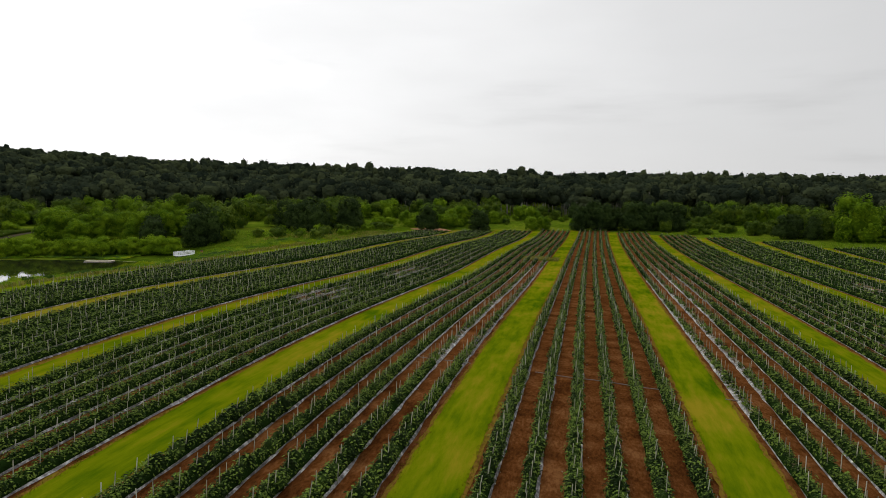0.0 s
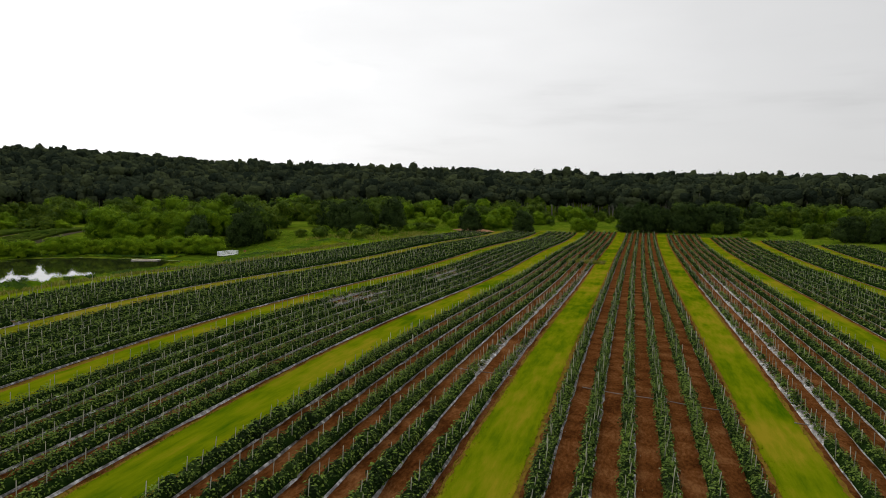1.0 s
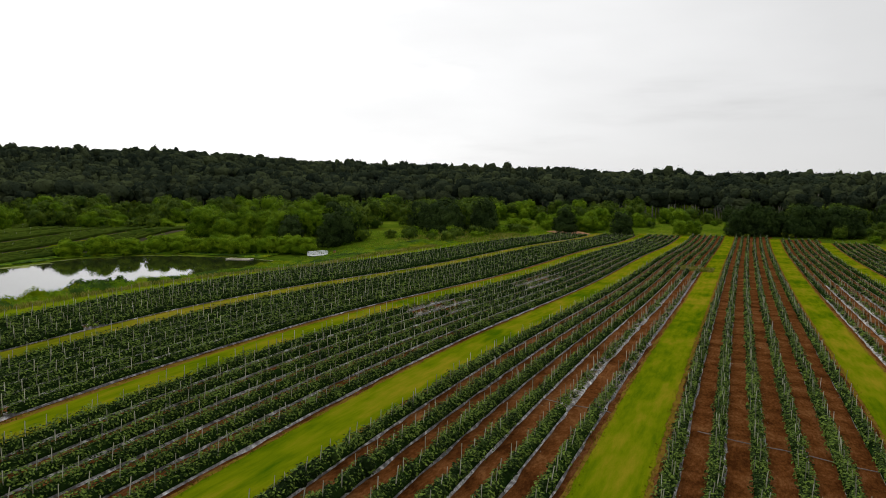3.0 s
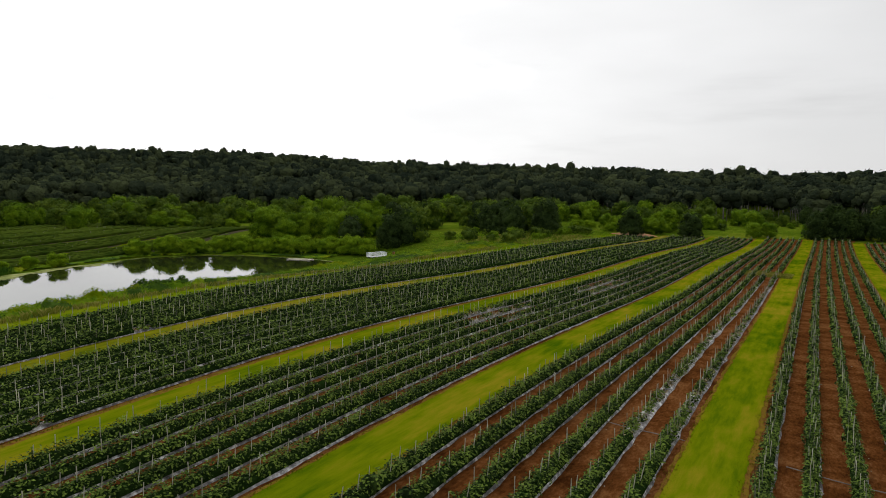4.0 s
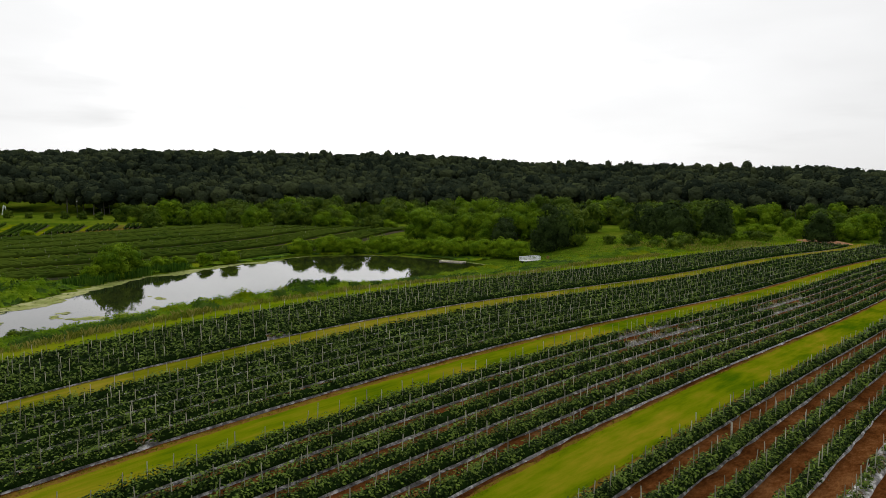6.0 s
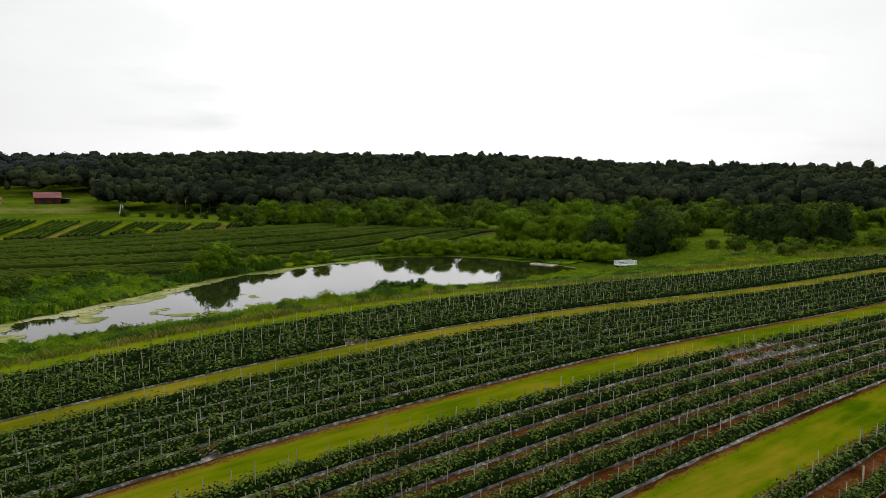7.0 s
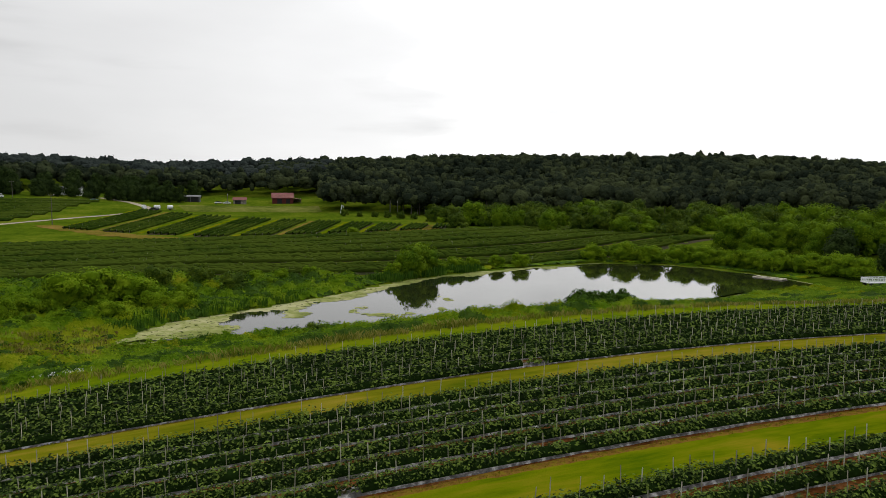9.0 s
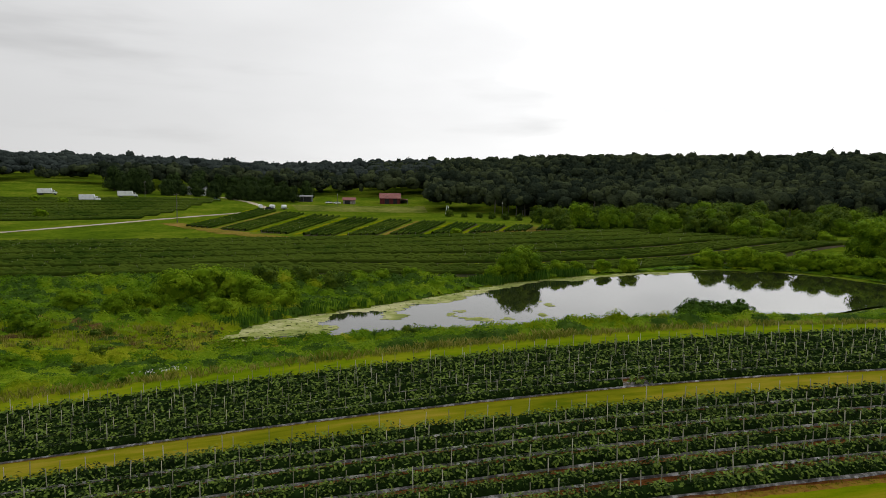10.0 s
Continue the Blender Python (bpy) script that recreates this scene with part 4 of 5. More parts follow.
def weed_top(x, y, tall):
    """Height of the weeds over the ground: rounded clumps with creases between, and which kind grows there."""
    big, kind = domes(x, y, 2.3, 1)
    small, _ = domes(x, y, 1.0, 2)
    patch = vnoise(x / 9.0, y / 11.0, 3)
    rim = smooth(0.0, 2.0, np.minimum(-5.3 - EDGE(x, y), -pond_distance(x, y) * 1.3))
    low = smooth(-112, -104, x) * (1 - smooth(-88, -82, x)) * (1 - smooth(20, 32, y))  # trampled grass at the pond's end
    tall = tall * np.interp(y, (38, 60, 82, 104), (1.15, 1.4, 1.0, 0.65)) * (0.55 + 0.8 * patch) * (1 - 0.72 * low)
    pick = -0.10 * smooth(-114, -124, x) + 0.42 * patch + 0.58 * kind + 0.10 * (vnoise(x / 2.5, y / 2.5, 4) - 0.5)
    which = np.where(pick < 0.34, 1, np.where((pick > 0.72) | (low > 0.5) & (pick > 0.40), 2, 0))
    which = np.where((low > 0.3) & (pick < 0.27), 3, which)
    return tall * (0.04 + 0.95 * big + 0.42 * small) * rim - 0.12 * (1 - rim), which


def weed_cover(name, label, x0, x1, y0, y1, step, tall, near, dense, leaf, seed):
    """A closed sheet of weed clumps of several kinds with loose leaves standing out of it."""
    rng = np.random.default_rng(seed)
    kinds = (M_WEEDLEAF, M_SHRUBLEAF, M_GRASSWEED, M_RUSTWEED)
    keepin = lambda x, y: (pond_distance(x, y) < -0.2) & near(x, y)
    X, Y = np.meshgrid(np.arange(x0, x1, step), np.arange(y0, y1, step), indexing="ij")
    shape = X.shape
    X, Y = X + rng.normal(0, step * 0.2, shape), Y + rng.normal(0, step * 0.2, shape)
    top, which = weed_top(X, Y, tall)
    v = np.stack([X, Y, land(X, Y) + top * 0.82], -1).reshape(-1, 3)
    f = grid_faces(*shape)
    ok = keepin(X.ravel(), Y.ravel())
    f = f[ok[f].all(1)]
    kind = which.ravel()[f[:, 0]]
    used, f = np.unique(f, return_inverse=True)
    n = int((x1 - x0) * (y1 - y0) * dense)
    lx, ly = rng.uniform(x0, x1, n), rng.uniform(y0, y1, n)
    m = keepin(lx, ly)
    lx, ly = lx[m], ly[m]
    top, leafkind = weed_top(lx, ly, tall)
    c = np.stack([lx, ly, land(lx, ly) + top * rng.uniform(0.84, 1.14, len(lx))], 1)
    e = 0.2
    nrm = np.stack([(top - weed_top(lx + e, ly, tall)[0]) / e, (top - weed_top(lx, ly + e, tall)[0]) / e, np.full(len(lx), 0.9)], 1) + rng.normal(0, 0.16, (len(lx), 3))
    nrm /= np.linalg.norm(nrm, axis=1)[:, None]
    t = np.cross(nrm, rng.normal(0, 1, (len(lx), 3)))
    t /= np.linalg.norm(t, axis=1)[:, None] + 1e-9
    b = np.cross(nrm, t)
    s = leaf * rng.uniform(0.6, 1.5, len(lx))[:, None]
    T = np.stack([c + t * s * 1.4, c - t * s * 0.8 + b * s * 0.65, c - t * s * 0.8 - b * s * 0.65], 1).reshape(-1, 3)
    for part_name, verts, faces, index, note, shade in (("weed_stems", v[used], f.reshape(-1, 4), kind, "dense green stems and low leaves under the weeds", True), (name, T, np.arange(len(T)).reshape(-1, 3), leafkind, label, False)):
        me = mesh_of(part_name, verts, faces, kinds[0], shade)
        for extra in kinds[1:]:
            me.materials.append(extra)
        me.polygons.foreach_set("material_index", index.astype(np.int32))
        tagged(new(part_name, me), note, "weeds", kind="stuff")


weed_cover("bank_weeds", "lush green weeds in clumps covering the pond bank", -78, -61, -30, 165, 0.34, 0.75, lambda x, y: EDGE(x, y) < -5.3, 62, 0.085, 31)
weed_cover("shore_weeds", "tall green weeds in clumps along the water edge", -113.5, -77.5, -30, 142, 0.45, 0.9, lambda x, y: EDGE(x, y) < -5.3, 40, 0.10, 32)
weed_cover("meadow_weeds", "lush green weeds and brambles on the low meadow", -160, -112, -60, 60, 0.6, 1.1, lambda x, y: x > -146 + 0 * y, 24, 0.13, 33)
weed_cover("far_bank_weeds", "green weeds on the far pond bank", -160, -112, 60, 165, 0.8, 0.7, lambda x, y: (pond_distance(x, y) > -9) & (pond_distance(x, y) < -0.8), 6, 0.17, 34)


def weed_clumps(name, mat, label, n, x0, x1, y0, y1, rmin, rmax, leaf, per, seed, test, patch=9.0, cut=0.5):
    """Leafy domes of single taller weeds, gathered in patches."""
    rng = np.random.default_rng(seed)
    x, y = rng.uniform(x0, x1, n), rng.uniform(y0, y1, n)
    d = pond_distance(x, y)
    m = (d < -0.6) & (EDGE(x, y) < -6.0) & test(x, y, d) & (vnoise(x / patch, y / patch, seed) + rng.normal(0, 0.08, n) > cut)
    x, y = x[m], y[m]
    r = rmin + (rmax - rmin) * rng.uniform(0, 1, len(x)) ** 1.8
    v, f = leaves(x, y, land(x, y) + 0.05, per, r, r * rng.uniform(0.8, 1.5, len(x)), leaf, rng)
    tagged(new(name, mesh_of(name, v, f, mat)), label, "weeds", kind="stuff")


weed_clumps("shore_clumps", M_WEEDLEAF, "tall bright green weeds lining the near shore", 900, -99, -88, 18, 100, 0.4, 1.0, 0.13, 46, 66, lambda x, y, d: d > -7, 5.0, 0.36)
weed_clumps("dark_weed_clumps", M_SHRUBLEAF, "dark green bramble clumps on the meadow", 420, -146, -64, -50, 60, 0.5, 1.2, 0.15, 50, 64, lambda x, y, d: (d < -3), 11.0, 0.55)
weed_clumps("rusty_weeds", M_RUSTWEED, "rusty brown dead weeds on the low meadow", 220, -112, -84, -14, 30, 0.25, 0.6, 0.12, 22, 65, lambda x, y, d: d > -16, 6.0, 0.62)
meadow("brush", M_WEEDLEAF, "green brush and weeds beyond the crop rows", 3400, -105, -58, 150, 265, 0.4, 1.6, 9, 0.2, 35, lambda x, y, d: EDGE(x, y) < -4, 0.6, 16)
meadow("rough_grass", M_WEEDLEAF, "rough green grass between field and woods", 3400, -110, 150, 240, 335, 0.4, 1.5, 7, 0.25, 36, lambda x, y, d: (y > 268) | (x < -58) | (x > 62), 0.6, 20)
meadow("field_head_grass", M_WEEDLEAF, "rough green grass and weeds at the head of the beds", 4200, 18, 140, 170, 275, 0.3, 1.1, 7, 0.25, 44, lambda x, y, d: y > 4 + np.interp(x, (14, 28, 42, 55, 69, 90), (255, 244, 234, 220, 200, 180)), 0.6, 20)
meadow("field_side_grass", M_WEEDLEAF, "rough green grass beside the field", 1400, 79, 140, 120, 260, 0.3, 1.0, 6, 0.25, 37, None, 0.6, 20)
meadow("tall_dry_grass", M_STRAW, "tan seeding grass fringe beside the margin", 3600, -68.5, -62.5, -14, 150, 0.35, 0.75, 8, 0.05, 38, lambda x, y, d: (EDGE(x, y) < -4.3) & (EDGE(x, y) > -6.6), 0.8, 14)
meadow("tall_dry_grass", M_STRAW, "tan dry grass patch on the rise", 900, -85, -62, 165, 215, 0.5, 1.0, 6, 0.08, 39, None, 0.35, 14)
meadow("tall_dry_grass", M_STRAW, "tan dry grass patches on the meadow", 900, -112, -92, -6, 18, 0.3, 0.8, 8, 0.07, 40, None, 0.35, 7)
meadow("tall_dry_grass", M_STRAW, "tan dry grass breaking the crop rows", 420, -14, -6.5, 142, 150, 0.25, 0.55, 8, 0.08, 41, None, 1.2, 9)
meadow("reeds", M_REED, "dense dark green cattail reeds at the water edge", 900, -128, -106, 18, 46, 1.0, 1.6, 12, 0.05, 42, lambda x, y, d: (d > -5) & (x < -106 - 0.2 * (y - 16)), 0.18, 9)
meadow("reeds", M_REED, "dense dark green cattail reeds at the water edge", 700, -152, -138, 62, 92, 1.4, 2.0, 12, 0.045, 43, lambda x, y, d: d > -5, 0.18, 9)

# algae mats on the pond
rng = np.random.default_rng(51)
cx, cy = np.meshgrid(np.arange(-156, -94, 0.6), np.arange(12, 150, 0.6), indexing="ij")
cx, cy = (cx + rng.normal(0, 0.1, cx.shape)).ravel(), (cy + rng.normal(0, 0.1, cy.shape)).ravel()
dd = pond_distance(cx, cy)
wav = np.array([noise.fractal(Vector((a * 0.12, b * 0.12, 0)), 1.0, 2.0, 4) for a, b in zip(cx, cy)])
west = np.clip((-cx - 100) / 12, 0, 1) * (cy < 118)
reach = np.where(cy < 30, 30, np.where(cy < 62, 6.5 - (cy - 30) * 0.06, 3.6)) * west * (0.75 + 0.9 * wav)
reach = np.where((cy < 34) & (cx > -100), 6 * (0.8 + wav), reach)
loose = (wav > 0.42) & (cy < 70) & (dd > 2) | (wav > 0.33) & (cy < 45)
m = (dd > -1.2) & ((dd < reach) | loose & (dd > 0))
q = np.array([(-1, -1), (1, -1), (1, 1), (-1, 1)]) * 0.36
V = np.stack([cx[m][:, None] + q[:, 0] + rng.normal(0, 0.08, (m.sum(), 4)), cy[m][:, None] + q[:, 1] + rng.normal(0, 0.08, (m.sum(), 4)), np.full((m.sum(), 4), WATER_Z + 0.02) + rng.uniform(0, 0.012, (m.sum(), 1))], -1)
tagged(new("algae", mesh_of("algae", V.reshape(-1, 3), np.arange(m.sum() * 4).reshape(-1, 4), M_ALGAE)), "pale yellow-green algae mats floating on the pond", "algae", kind="stuff")

# lane grass: short blades along the ragged edges of the near strips
rng = np.random.default_rng(61)
for k, n in ((-3, 2600), (-2, 3400), (-1, 2600), (0, 2600), (1, 1600)):
    half = 1.42 if k >= -2 else 1.7
    y = 16 + 75 * rng.uniform(0, 1, n) ** 1.3
    x = FIRST + PITCH * k + bend(y) + rng.choice([-1.0, 1.0], n) * (half + rng.normal(0.03, 0.12, n))
    v, f = tufts(x, y, rng.uniform(0.05, 0.11, n), 3, 0.09, rng, 1.4)
    v[:, 2] += 0.06
    tagged(new("lane_grass", mesh_of("lane_grass", v, f, M_LANEGRASS)), "ragged yellow-green grass blades edging the mown lane", "grass", kind="stuff")


# ---------------------------------------------------------------- built things
def part(name, boxes, mat, parent, label="", bevel=0.0):
    """Boxes (centre, size, turn about z) joined into one mesh under a thing."""
    bm = bmesh.new()
    for c, d, *turn in boxes:
        m = Matrix.Translation(c) @ (turn[0] if turn else Matrix.Identity(4)) @ Matrix.Diagonal((*d, 1))
        bmesh.ops.create_cube(bm, size=1, matrix=m)
    if bevel:
        bmesh.ops.bevel(bm, geom=bm.edges[:], offset=bevel, segments=2, affect="EDGES", clamp_overlap=True)
    me = bpy.data.meshes.new(name)
    bm.to_mesh(me)
    bm.free()
    me.materials.append(mat)
    return child(name, me, parent, label)


def rod(name, a, b, r, mat, parent, label="", r2=None, seg=10):
    bm = bmesh.new()
    a, b = Vector(a), Vector(b)
    d = b - a
    bmesh.ops.create_cone(bm, cap_ends=True, segments=seg, radius1=r, radius2=r if r2 is None else r2, depth=d.length, matrix=Matrix.Translation((a + b) / 2) @ d.to_track_quat("Z", "Y").to_matrix().to_4x4())
    me = bpy.data.meshes.new(name)
    bm.to_mesh(me)
    bm.free()
    me.materials.append(mat)
    return child(name, me, parent, label)


def gable(name, w, d, z0, rise, over, thick, mat, parent, label=""):
    """Two roof slabs on a ridge along x."""
    bm = bmesh.new()
    for sy in (-1, 1):
        y0, y1 = 0.0, sy * (d / 2 + over)
        run = [(-w / 2 - over, y0, z0 + rise), (w / 2 + over, y0, z0 + rise), (w / 2 + over, y1, z0 - over * rise / (d / 2)), (-w / 2 - over, y1, z0 - over * rise / (d / 2))]
        lo = [bm.verts.new(p) for p in run]
        hi = [bm.verts.new((p[0], p[1], p[2] + thick)) for p in run]
        bm.faces.new(lo)
        bm.faces.new(hi)
        for i in range(4):
            bm.faces.new((lo[i], lo[(i + 1) % 4], hi[(i + 1) % 4], hi[i]))
    bmesh.ops.recalc_face_normals(bm, faces=bm.faces[:])
    me = bpy.data.meshes.new(name)
    bm.to_mesh(me)
    bm.free()
    me.materials.append(mat)
    return child(name, me, parent, label)


def gable_end(name, x, d, z0, rise, thick, mat, parent):
    bm = bmesh.new()
    a = [bm.verts.new((x - thick / 2, y, z)) for y, z in ((-d / 2, z0), (d / 2, z0), (0, z0 + rise))]
    b = [bm.verts.new((x + thick / 2, y, z)) for y, z in ((-d / 2, z0), (d / 2, z0), (0, z0 + rise))]
    bm.faces.new(a)
    bm.faces.new(b)
    for i in range(3):
        bm.faces.new((a[i], a[(i + 1) % 3], b[(i + 1) % 3], b[i]))
    bmesh.ops.recalc_face_normals(bm, faces=bm.faces[:])
    me = bpy.data.meshes.new(name)
    bm.to_mesh(me)
    bm.free()
    me.materials.append(mat)
    return child(name, me, parent)


def thing(name, x, y, turn, label, category, group="", lift=0.0, z=None):
    root = new(name)
    root.matrix_basis = pose(x, y, (float(land(x, y)) if z is None else z) + lift, 0, 0, turn)
    return tagged(root, label, category, group)


def house_of(name, x, y, turn, w, d, h, rise, wall, roof, label, openings, category="barn", lean=None):
    root = thing(name, x, y, turn, label, category)
    t = 0.2
    part("wall", [((0, d / 2 - t / 2, h / 2 - 0.4), (w, t, h + 0.8))], wall, root)
    part("wall", [((-w / 2 + t / 2, 0, h / 2 - 0.4), (t, d - 2 * t, h + 0.8))], wall, root)
    part("wall", [((w / 2 - t / 2, 0, h / 2 - 0.4), (t, d - 2 * t, h + 0.8))], wall, root)
    # front wall pieces between the openings
    xs = sorted(openings)
    last, front = -w / 2, []
    for a, b, top in xs:
        front.append((((last + a) / 2, -d / 2 + t / 2, h / 2 - 0.4), (a - last, t, h + 0.8)))
        if top < h:
            front.append((((a + b) / 2, -d / 2 + t / 2, (top + h) / 2), (b - a, t, h - top)))
        last = b
    front.append((((last + w / 2) / 2, -d / 2 + t / 2, h / 2 - 0.4), (w / 2 - last, t, h + 0.8)))
    part("wall", front, wall, root)
    # a black panel in each opening stands in for the dim interior
    for a, b, top in xs:
        part("door", [(((a + b) / 2, -d / 2 + t * 0.8, top / 2 - 0.2), (b - a, 0.06, top + 0.4))], M_DARK, root, "open doorway filled by a panel in shade black")
    gable_end("gable", -w / 2 + 0.12, d, h, rise, 0.2, wall, root)
    gable_end("gable", w / 2 - 0.12, d, h, rise, 0.2, wall, root)
    gable("roof", w, d, h, rise, 0.5, 0.14, roof, root)
    if lean:
        part("lean_to_roof", [((w / 2 + lean / 2, 0, h * 0.82), (lean + 0.6, d + 0.6, 0.14), Matrix.Rotation(radians(9), 4, "Y"))], roof, root)
        for py in (-d / 2 + 0.3, 0, d / 2 - 0.3):
            part("post", [((w / 2 + lean - 0.2, py, h * 0.34), (0.2, 0.2, h * 0.9 + 0.6))], M_OLDWOOD, root)
        part("lean_to_wall", [((w / 2 + lean * 0.5, d / 2 - 0.1, h * 0.3), (lean, 0.15, h * 0.9))], M_OLDWOOD, root)
    return root


# farmyard below the woods: fronts face the fields
house_of("barn", -455, 98, 82, 13.0, 11.0, 3.4, 3.0, M_REDWALL, M_REDROOF, "weathered red barn with a red tin roof and lean-to", [(-3.5, -0.5, 2.8), (2.0, 4.5, 2.8)], lean=5.0)
house_of("shed", -450, 71, 82, 7.5, 5.5, 2.6, 1.3, M_OLDWOOD, M_REDROOF, "small grey shed under a red tin roof", [(-2.8, 0.6, 2.2)], "shed")
house_of("machine_shed", -462, 44, 82, 9.0, 6.0, 3.2, 0.7, M_GREYMETAL, M_GREYMETAL, "open-fronted grey metal machine shed", [(-4.2, -1.2, 2.8), (-0.8, 3.8, 2.8)], "shed")
house_of("farmhouse", -478, -24, 80, 12.0, 8.0, 3.0, 2.0, M_WHITE, M_GREYMETAL, "white farmhouse with a grey roof behind trees", [(-0.5, 0.6, 2.1)], "house")


def box_truck(x, y, turn, length, label):
    root = thing("box_truck", x, y, turn, label, "truck", "white trucks at the field edge")
    box = part("cargo_box", [((-1.2, 0, 2.35), (length, 2.5, 2.7))], M_WHITE, root, "white cargo box", 0.05)
    part("chassis", [((-0.3, 0, 0.78), (length + 2.6, 0.9, 0.3))], M_DARK, root)
    fx = length / 2 - 1.2
    cab = part("cab", [((fx + 0.95, 0, 1.75), (1.5, 2.3, 1.9)), ((fx + 2.1, 0, 1.25), (1.1, 2.1, 0.95))], M_WHITE, root, "white cab and bonnet", 0.12)
    part("windscreen", [((fx + 1.71, 0, 2.2), (0.05, 1.9, 0.75))], M_GLASS, root)
    for sy in (-1, 1):
        part("side_window", [((fx + 1.1, sy * 1.16, 2.2), (0.8, 0.04, 0.6))], M_GLASS, root)
        part("headlight", [((fx + 2.66, sy * 0.8, 1.2), (0.05, 0.3, 0.2))], M_GLASS, root)
        for wx in (fx + 1.7, -length / 2 - 0.1, -length / 2 + 1.1):
            w = rod("wheel", (wx, sy * 0.85, 0.5), (wx, sy * 1.15, 0.5), 0.5, M_DARK, root, seg=14)
            h = rod("rim", (wx, sy * 1.15, 0.5), (wx, sy * 1.17, 0.5), 0.26, M_GREYMETAL, w, seg=10)
    return root


box_truck(-445.4, -101.1, 190 + 83, 7.2, "white box truck parked on the grass track")
box_truck(-413.0, -71.2, 190 + 85, 7.5, "white box truck with a dull side beside the crops")
box_truck(-440.6, -57.7, 190 + 85, 7.9, "long white box truck near the dark trees")
for o in [q for q in scene.objects if q.name.startswith("box_truck")]:
    o.matrix_basis = o.matrix_basis @ pose(0, 0, 0, 0, 0, 180)


def tank_trailer(x, y, turn):
    root = thing("tank_trailer", x, y, turn, "white plastic water tank on a small farm trailer", "tank", "white tanks in the farmyard")
    t = rod("tank", (-1.3, 0, 1.75), (1.3, 0, 1.75), 0.95, M_WHITE, root, seg=18)
    rod("lid", (0, 0, 2.68), (0, 0, 2.82), 0.25, M_DARK, t, seg=10)
    part("frame", [((0, 0, 0.72), (3.2, 1.4, 0.16)), ((2.1, 0, 0.62), (1.2, 0.12, 0.12))], M_GREYMETAL, root)
    for sy in (-1, 1):
        rod("wheel", (0, sy * 0.75, 0.4), (0, sy * 0.98, 0.4), 0.4, M_DARK, root, seg=12)


for i in range(3):
    tank_trailer(-393 - i * 0.8, 17.5 + i * 6.2, 20 + i * 40)


def car(x, y, turn, mat, label, kind="car"):
    root = thing(kind, x, y, turn, label, "vehicle", "vehicles in the farmyard")
    part("body", [((0, 0, 0.72), (4.4, 1.75, 0.62))], mat, root, "", 0.12)
    part("cabin", [((-0.2, 0, 1.25), (2.3, 1.55, 0.55))], M_GLASS, root, "dark windows", 0.14)
    part("roof", [((-0.2, 0, 1.54), (1.9, 1.45, 0.06))], mat, root)
    for wx in (-1.35, 1.35):
        for sy in (-1, 1):
            w = rod("wheel", (wx, sy * 0.68, 0.33), (wx, sy * 0.9, 0.33), 0.33, M_DARK, root, seg=12)
            rod("rim", (wx, sy * 0.9, 0.33), (wx, sy * 0.915, 0.33), 0.19, M_GREYMETAL, w, seg=8)
    return root


M_TEAL = material("faded_teal_paint", [(0.12, 0.2, 0.21), (0.18, 0.27, 0.28)], 1.0, 0.4)
car(-449, 58, 100, M_WHITE, "white car parked by the farm sheds")
car(-446, 63, 80, M_WHITE, "white car parked beside the shed")
car(-441, -9, 95, M_TEAL, "pale teal van parked near the farmhouse", "van")
car(-391, 22, 60, M_DARK, "dark tractor-sized vehicle between the tanks", "utility_vehicle")


def pole(x, y, h, arm, label):
    root = thing("utility_pole", x, y, random.uniform(60, 110), label, "pole", "utility poles")
    rod("shaft", (0, 0, -0.8), (0, 0, h), 0.17, M_PALEBARK, root, r2=0.11, seg=10)
    if arm:
        part("crossarm", [((0, 0, h - 0.7), (2.2, 0.12, 0.14))], M_OLDWOOD, root)
        for ax in (-0.95, 0.95):
            rod("insulator", (ax, 0, h - 0.62), (ax, 0, h - 0.42), 0.06, M_WHITE, root, seg=8)
    else:
        rod("lamp", (0, 0, h - 1.4), (0, 0, h - 0.9), 0.16, M_WHITE, root, "pale transformer can", seg=10)


pole(-344, 138, 8.2, False, "weathered utility pole before the dark woods")
pole(-304.8, -12.9, 12.0, True, "tall wooden utility pole with a crossarm by the track")
pole(-445, -49, 9.5, True, "wooden utility pole near the parked trucks")
pole(-430, 62, 8.0, False, "weathered utility pole in the farmyard")
frame_posts = thing("post_frame", -372, 116, 80, "pair of leaning white posts at the woods edge", "posts")
rod("post", (-1.0, 0, -0.2), (-0.2, 0, 4.6), 0.22, M_WHITE, frame_posts)
rod("post", (1.2, 0, -0.2), (0.3, 0, 4.4), 0.22, M_WHITE, frame_posts)

# beside the pond
dock = thing("floating_dock", -117.4, 144.8, 12, "pale wooden floating dock moored on the pond", "dock", z=WATER_Z)
for sy in (-1, 1):
    part("float", [((0, sy * 0.95, 0.03), (6.4, 0.35, 0.16))], M_PALEWOOD, dock)
    part("plank", [((0, sy * 0.95, 0.14), (6.6, 0.5, 0.05))], M_PALEWOOD, dock)
for ex in (-2.9, 2.9):
    part("crosspiece", [((ex, 0, 0.19), (0.6, 2.4, 0.05))], M_PALEWOOD, dock)
wagon = thing("farm_wagon", -97.2, 149.5, 76, "white slatted farm wagon standing in the weeds", "wagon")
part("deck", [((0, 0, 0.8), (5.0, 2.0, 0.14))], M_WHITE, wagon)
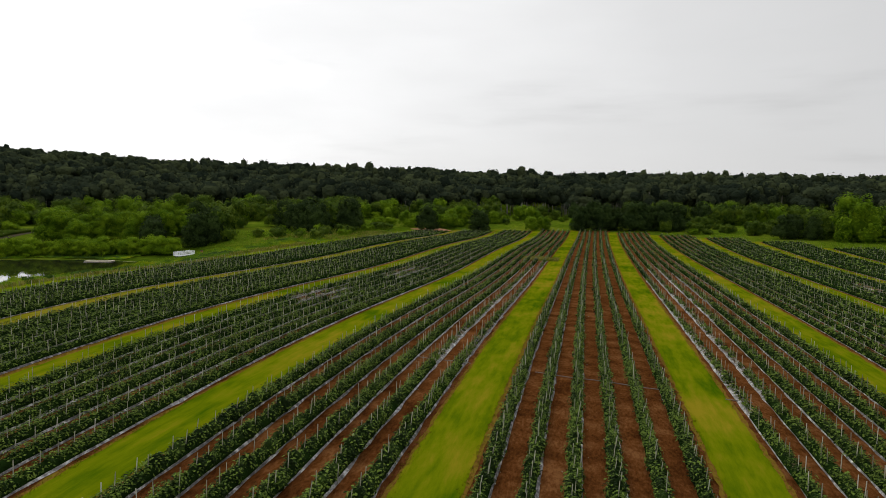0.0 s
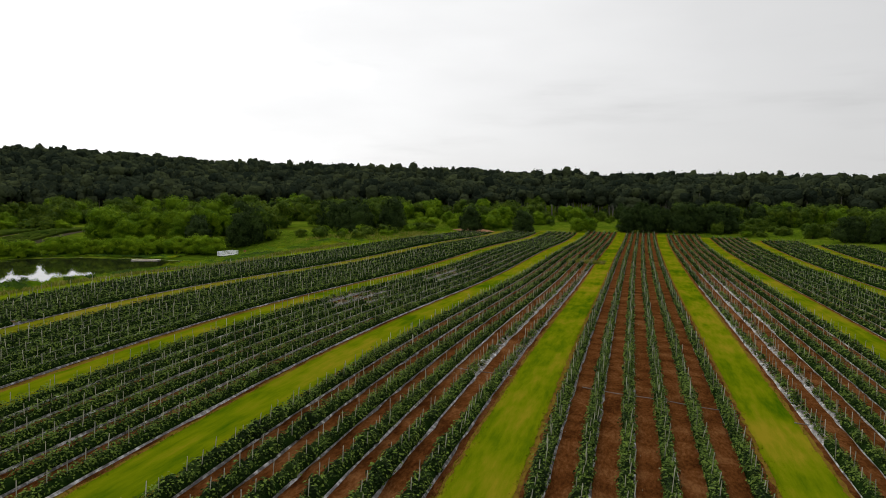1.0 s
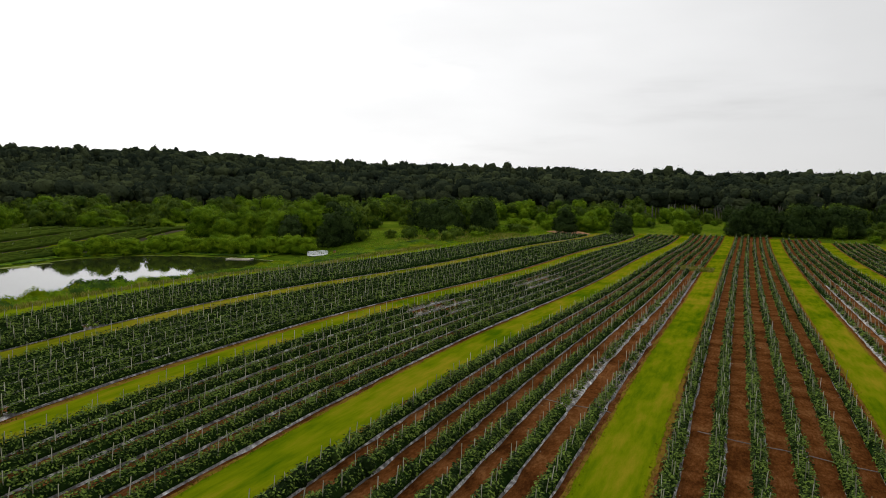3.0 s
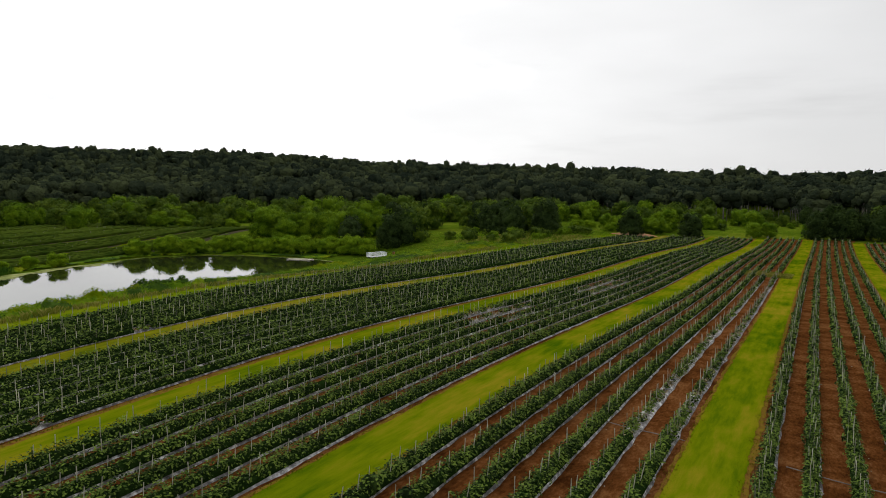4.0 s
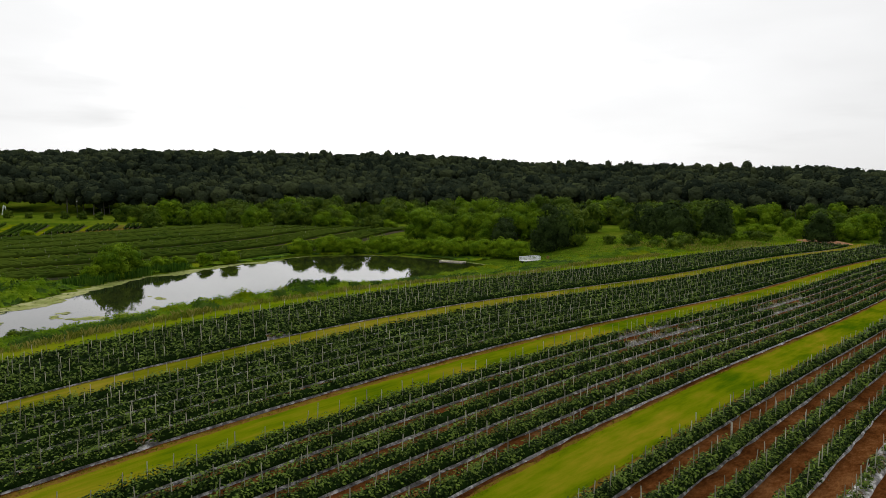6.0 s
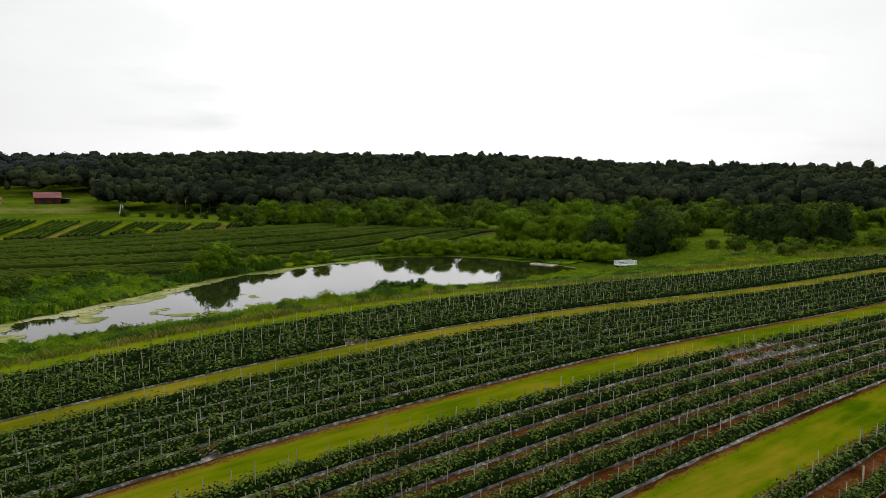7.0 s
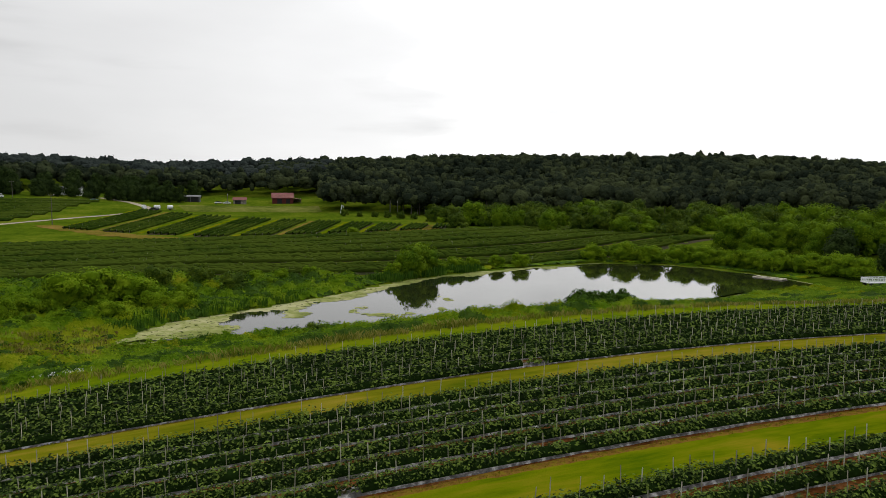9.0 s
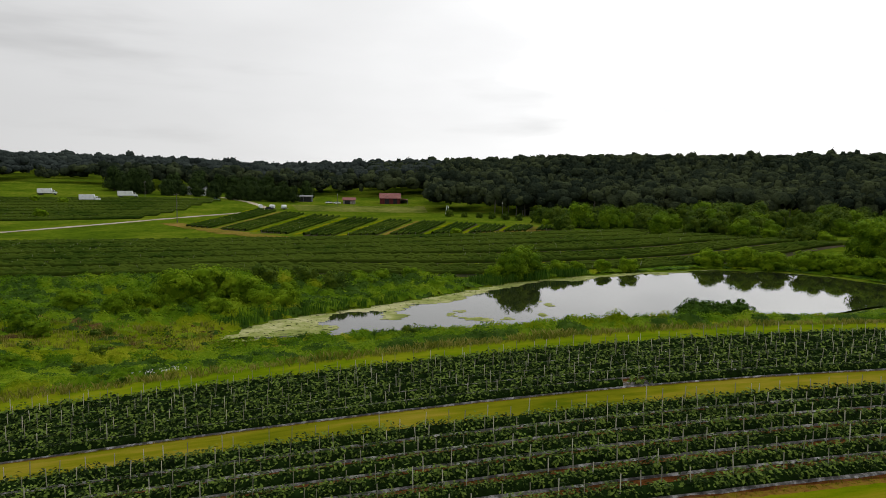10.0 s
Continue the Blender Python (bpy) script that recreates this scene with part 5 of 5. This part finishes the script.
for sy in (-1, 1):
    for z in (1.05, 1.35, 1.65):
        part("rail", [((0, sy * 0.97, z), (5.0, 0.06, 0.16))], M_WHITE, wagon)
    for px in (-2.4, -1.2, 0, 1.2, 2.4):
        part("stanchion", [((px, sy * 0.92, 1.25), (0.09, 0.06, 0.95))], M_WHITE, wagon)
    for wx in (-1.7, 1.7):
        rod("wheel", (wx, sy * 0.75, 0.38), (wx, sy * 0.98, 0.38), 0.38, M_DARK, wagon, seg=14)
for ex in (-2.45, 2.45):
    for z in (1.05, 1.35, 1.65):
        part("end_rail", [((ex, 0, z), (0.06, 1.9, 0.14))], M_WHITE, wagon)
barrel = thing("barrel", -95.2, 154.0, 0, "orange plastic barrel beside the farm wagon", "barrel")
rod("body", (0, 0, 0), (0, 0, 0.9), 0.32, M_CLAY, barrel, seg=16)
rod("rim", (0, 0, 0.9), (0, 0, 0.96), 0.34, M_DARK, barrel, seg=16)

# clay heap at the head of the field
rng = np.random.default_rng(71)
u, w = np.meshgrid(np.linspace(-1, 1, 25), np.linspace(-1, 1, 17), indexing="ij")
hz = 0.9 * np.clip(1 - u ** 2 - w ** 2, 0, 1) ** 0.8 * (1 + 0.35 * np.sin(u * 5 + 1) * np.cos(w * 4)) + rng.normal(0, 0.04, u.shape)
hx, hy = -57 + u * 8, 243 + w * 4
tagged(new("clay_mound", mesh_of("clay_mound", np.stack([hx, hy, land(hx, hy) - 0.1 + hz], -1).reshape(-1, 3), grid_faces(25, 17)[:, ::-1], M_CLAY, True)), "low mound of bare orange clay at the field end", "mound")

# irrigation pipe laid across the beds
for x0, x1 in ((-3.4, 5.2), (8.6, 10.2), (-12.2, -8.0)):
    cu = bpy.data.curves.new("irrigation_pipe", "CURVE")
    cu.dimensions, cu.bevel_depth, cu.bevel_resolution = "3D", 0.024, 2
    sp = cu.splines.new("POLY")
    xs = np.linspace(x0, x1, 14)
    sp.points.add(13)
    for p, x in zip(sp.points, xs):
        yy = 45.6 - 0.11 * (x - 0.9) + 0.1 * math.sin(x * 1.3)
        p.co = (x, yy, float(land(x, yy)) + 0.13, 1)
    cu.materials.append(M_PIPE)
    tagged(new("irrigation_pipe", cu), "thin grey irrigation pipe laid across the crop rows", "pipe", "irrigation pipes")

# pale clods on the bare soil
rng = np.random.default_rng(81)
iv, jf = ico(1)
n = 1500
ky = 18 + 60 * rng.uniform(0, 1, n) ** 1.4
kb = rng.choice([-2, -1, 0, 0, 0, 1], n)
kx = FIRST + PITCH * (kb + 0.5) + (rng.integers(-3, 3, n) + 0.5) * SPACING + rng.normal(0, 0.22, n)
kx = kx + bend(ky)
ks = 0.02 + 0.05 * rng.uniform(0, 1, n) ** 2.5
V = np.stack([kx, ky, land(kx, ky) + 0.06], 1)[:, None] + iv[None] * ks[:, None, None] * rng.uniform(0.7, 1.2, (n, len(iv), 1))
tagged(new("clods", mesh_of("clods", V.reshape(-1, 3), (jf[None] + np.arange(n)[:, None, None] * len(iv)).reshape(-1, 3), M_STAKE)), "small pale clods scattered on the soil", "stones", kind="stuff")

# white wild flowers in the weeds
n = 36
fx, fy = -64.6 - np.abs(rng.normal(0, 1.0, n)), 18 + rng.normal(0, 1.1, n)
v, f = leaves(fx, fy, land(fx, fy) + 0.55, 3, np.full(n, 0.15), np.full(n, 0.15), 0.05, rng)
tagged(new("wild_flowers", mesh_of("wild_flowers", v, f, M_FLOWER)), "patch of small white wild flowers in the weeds", "flowers", kind="stuff")
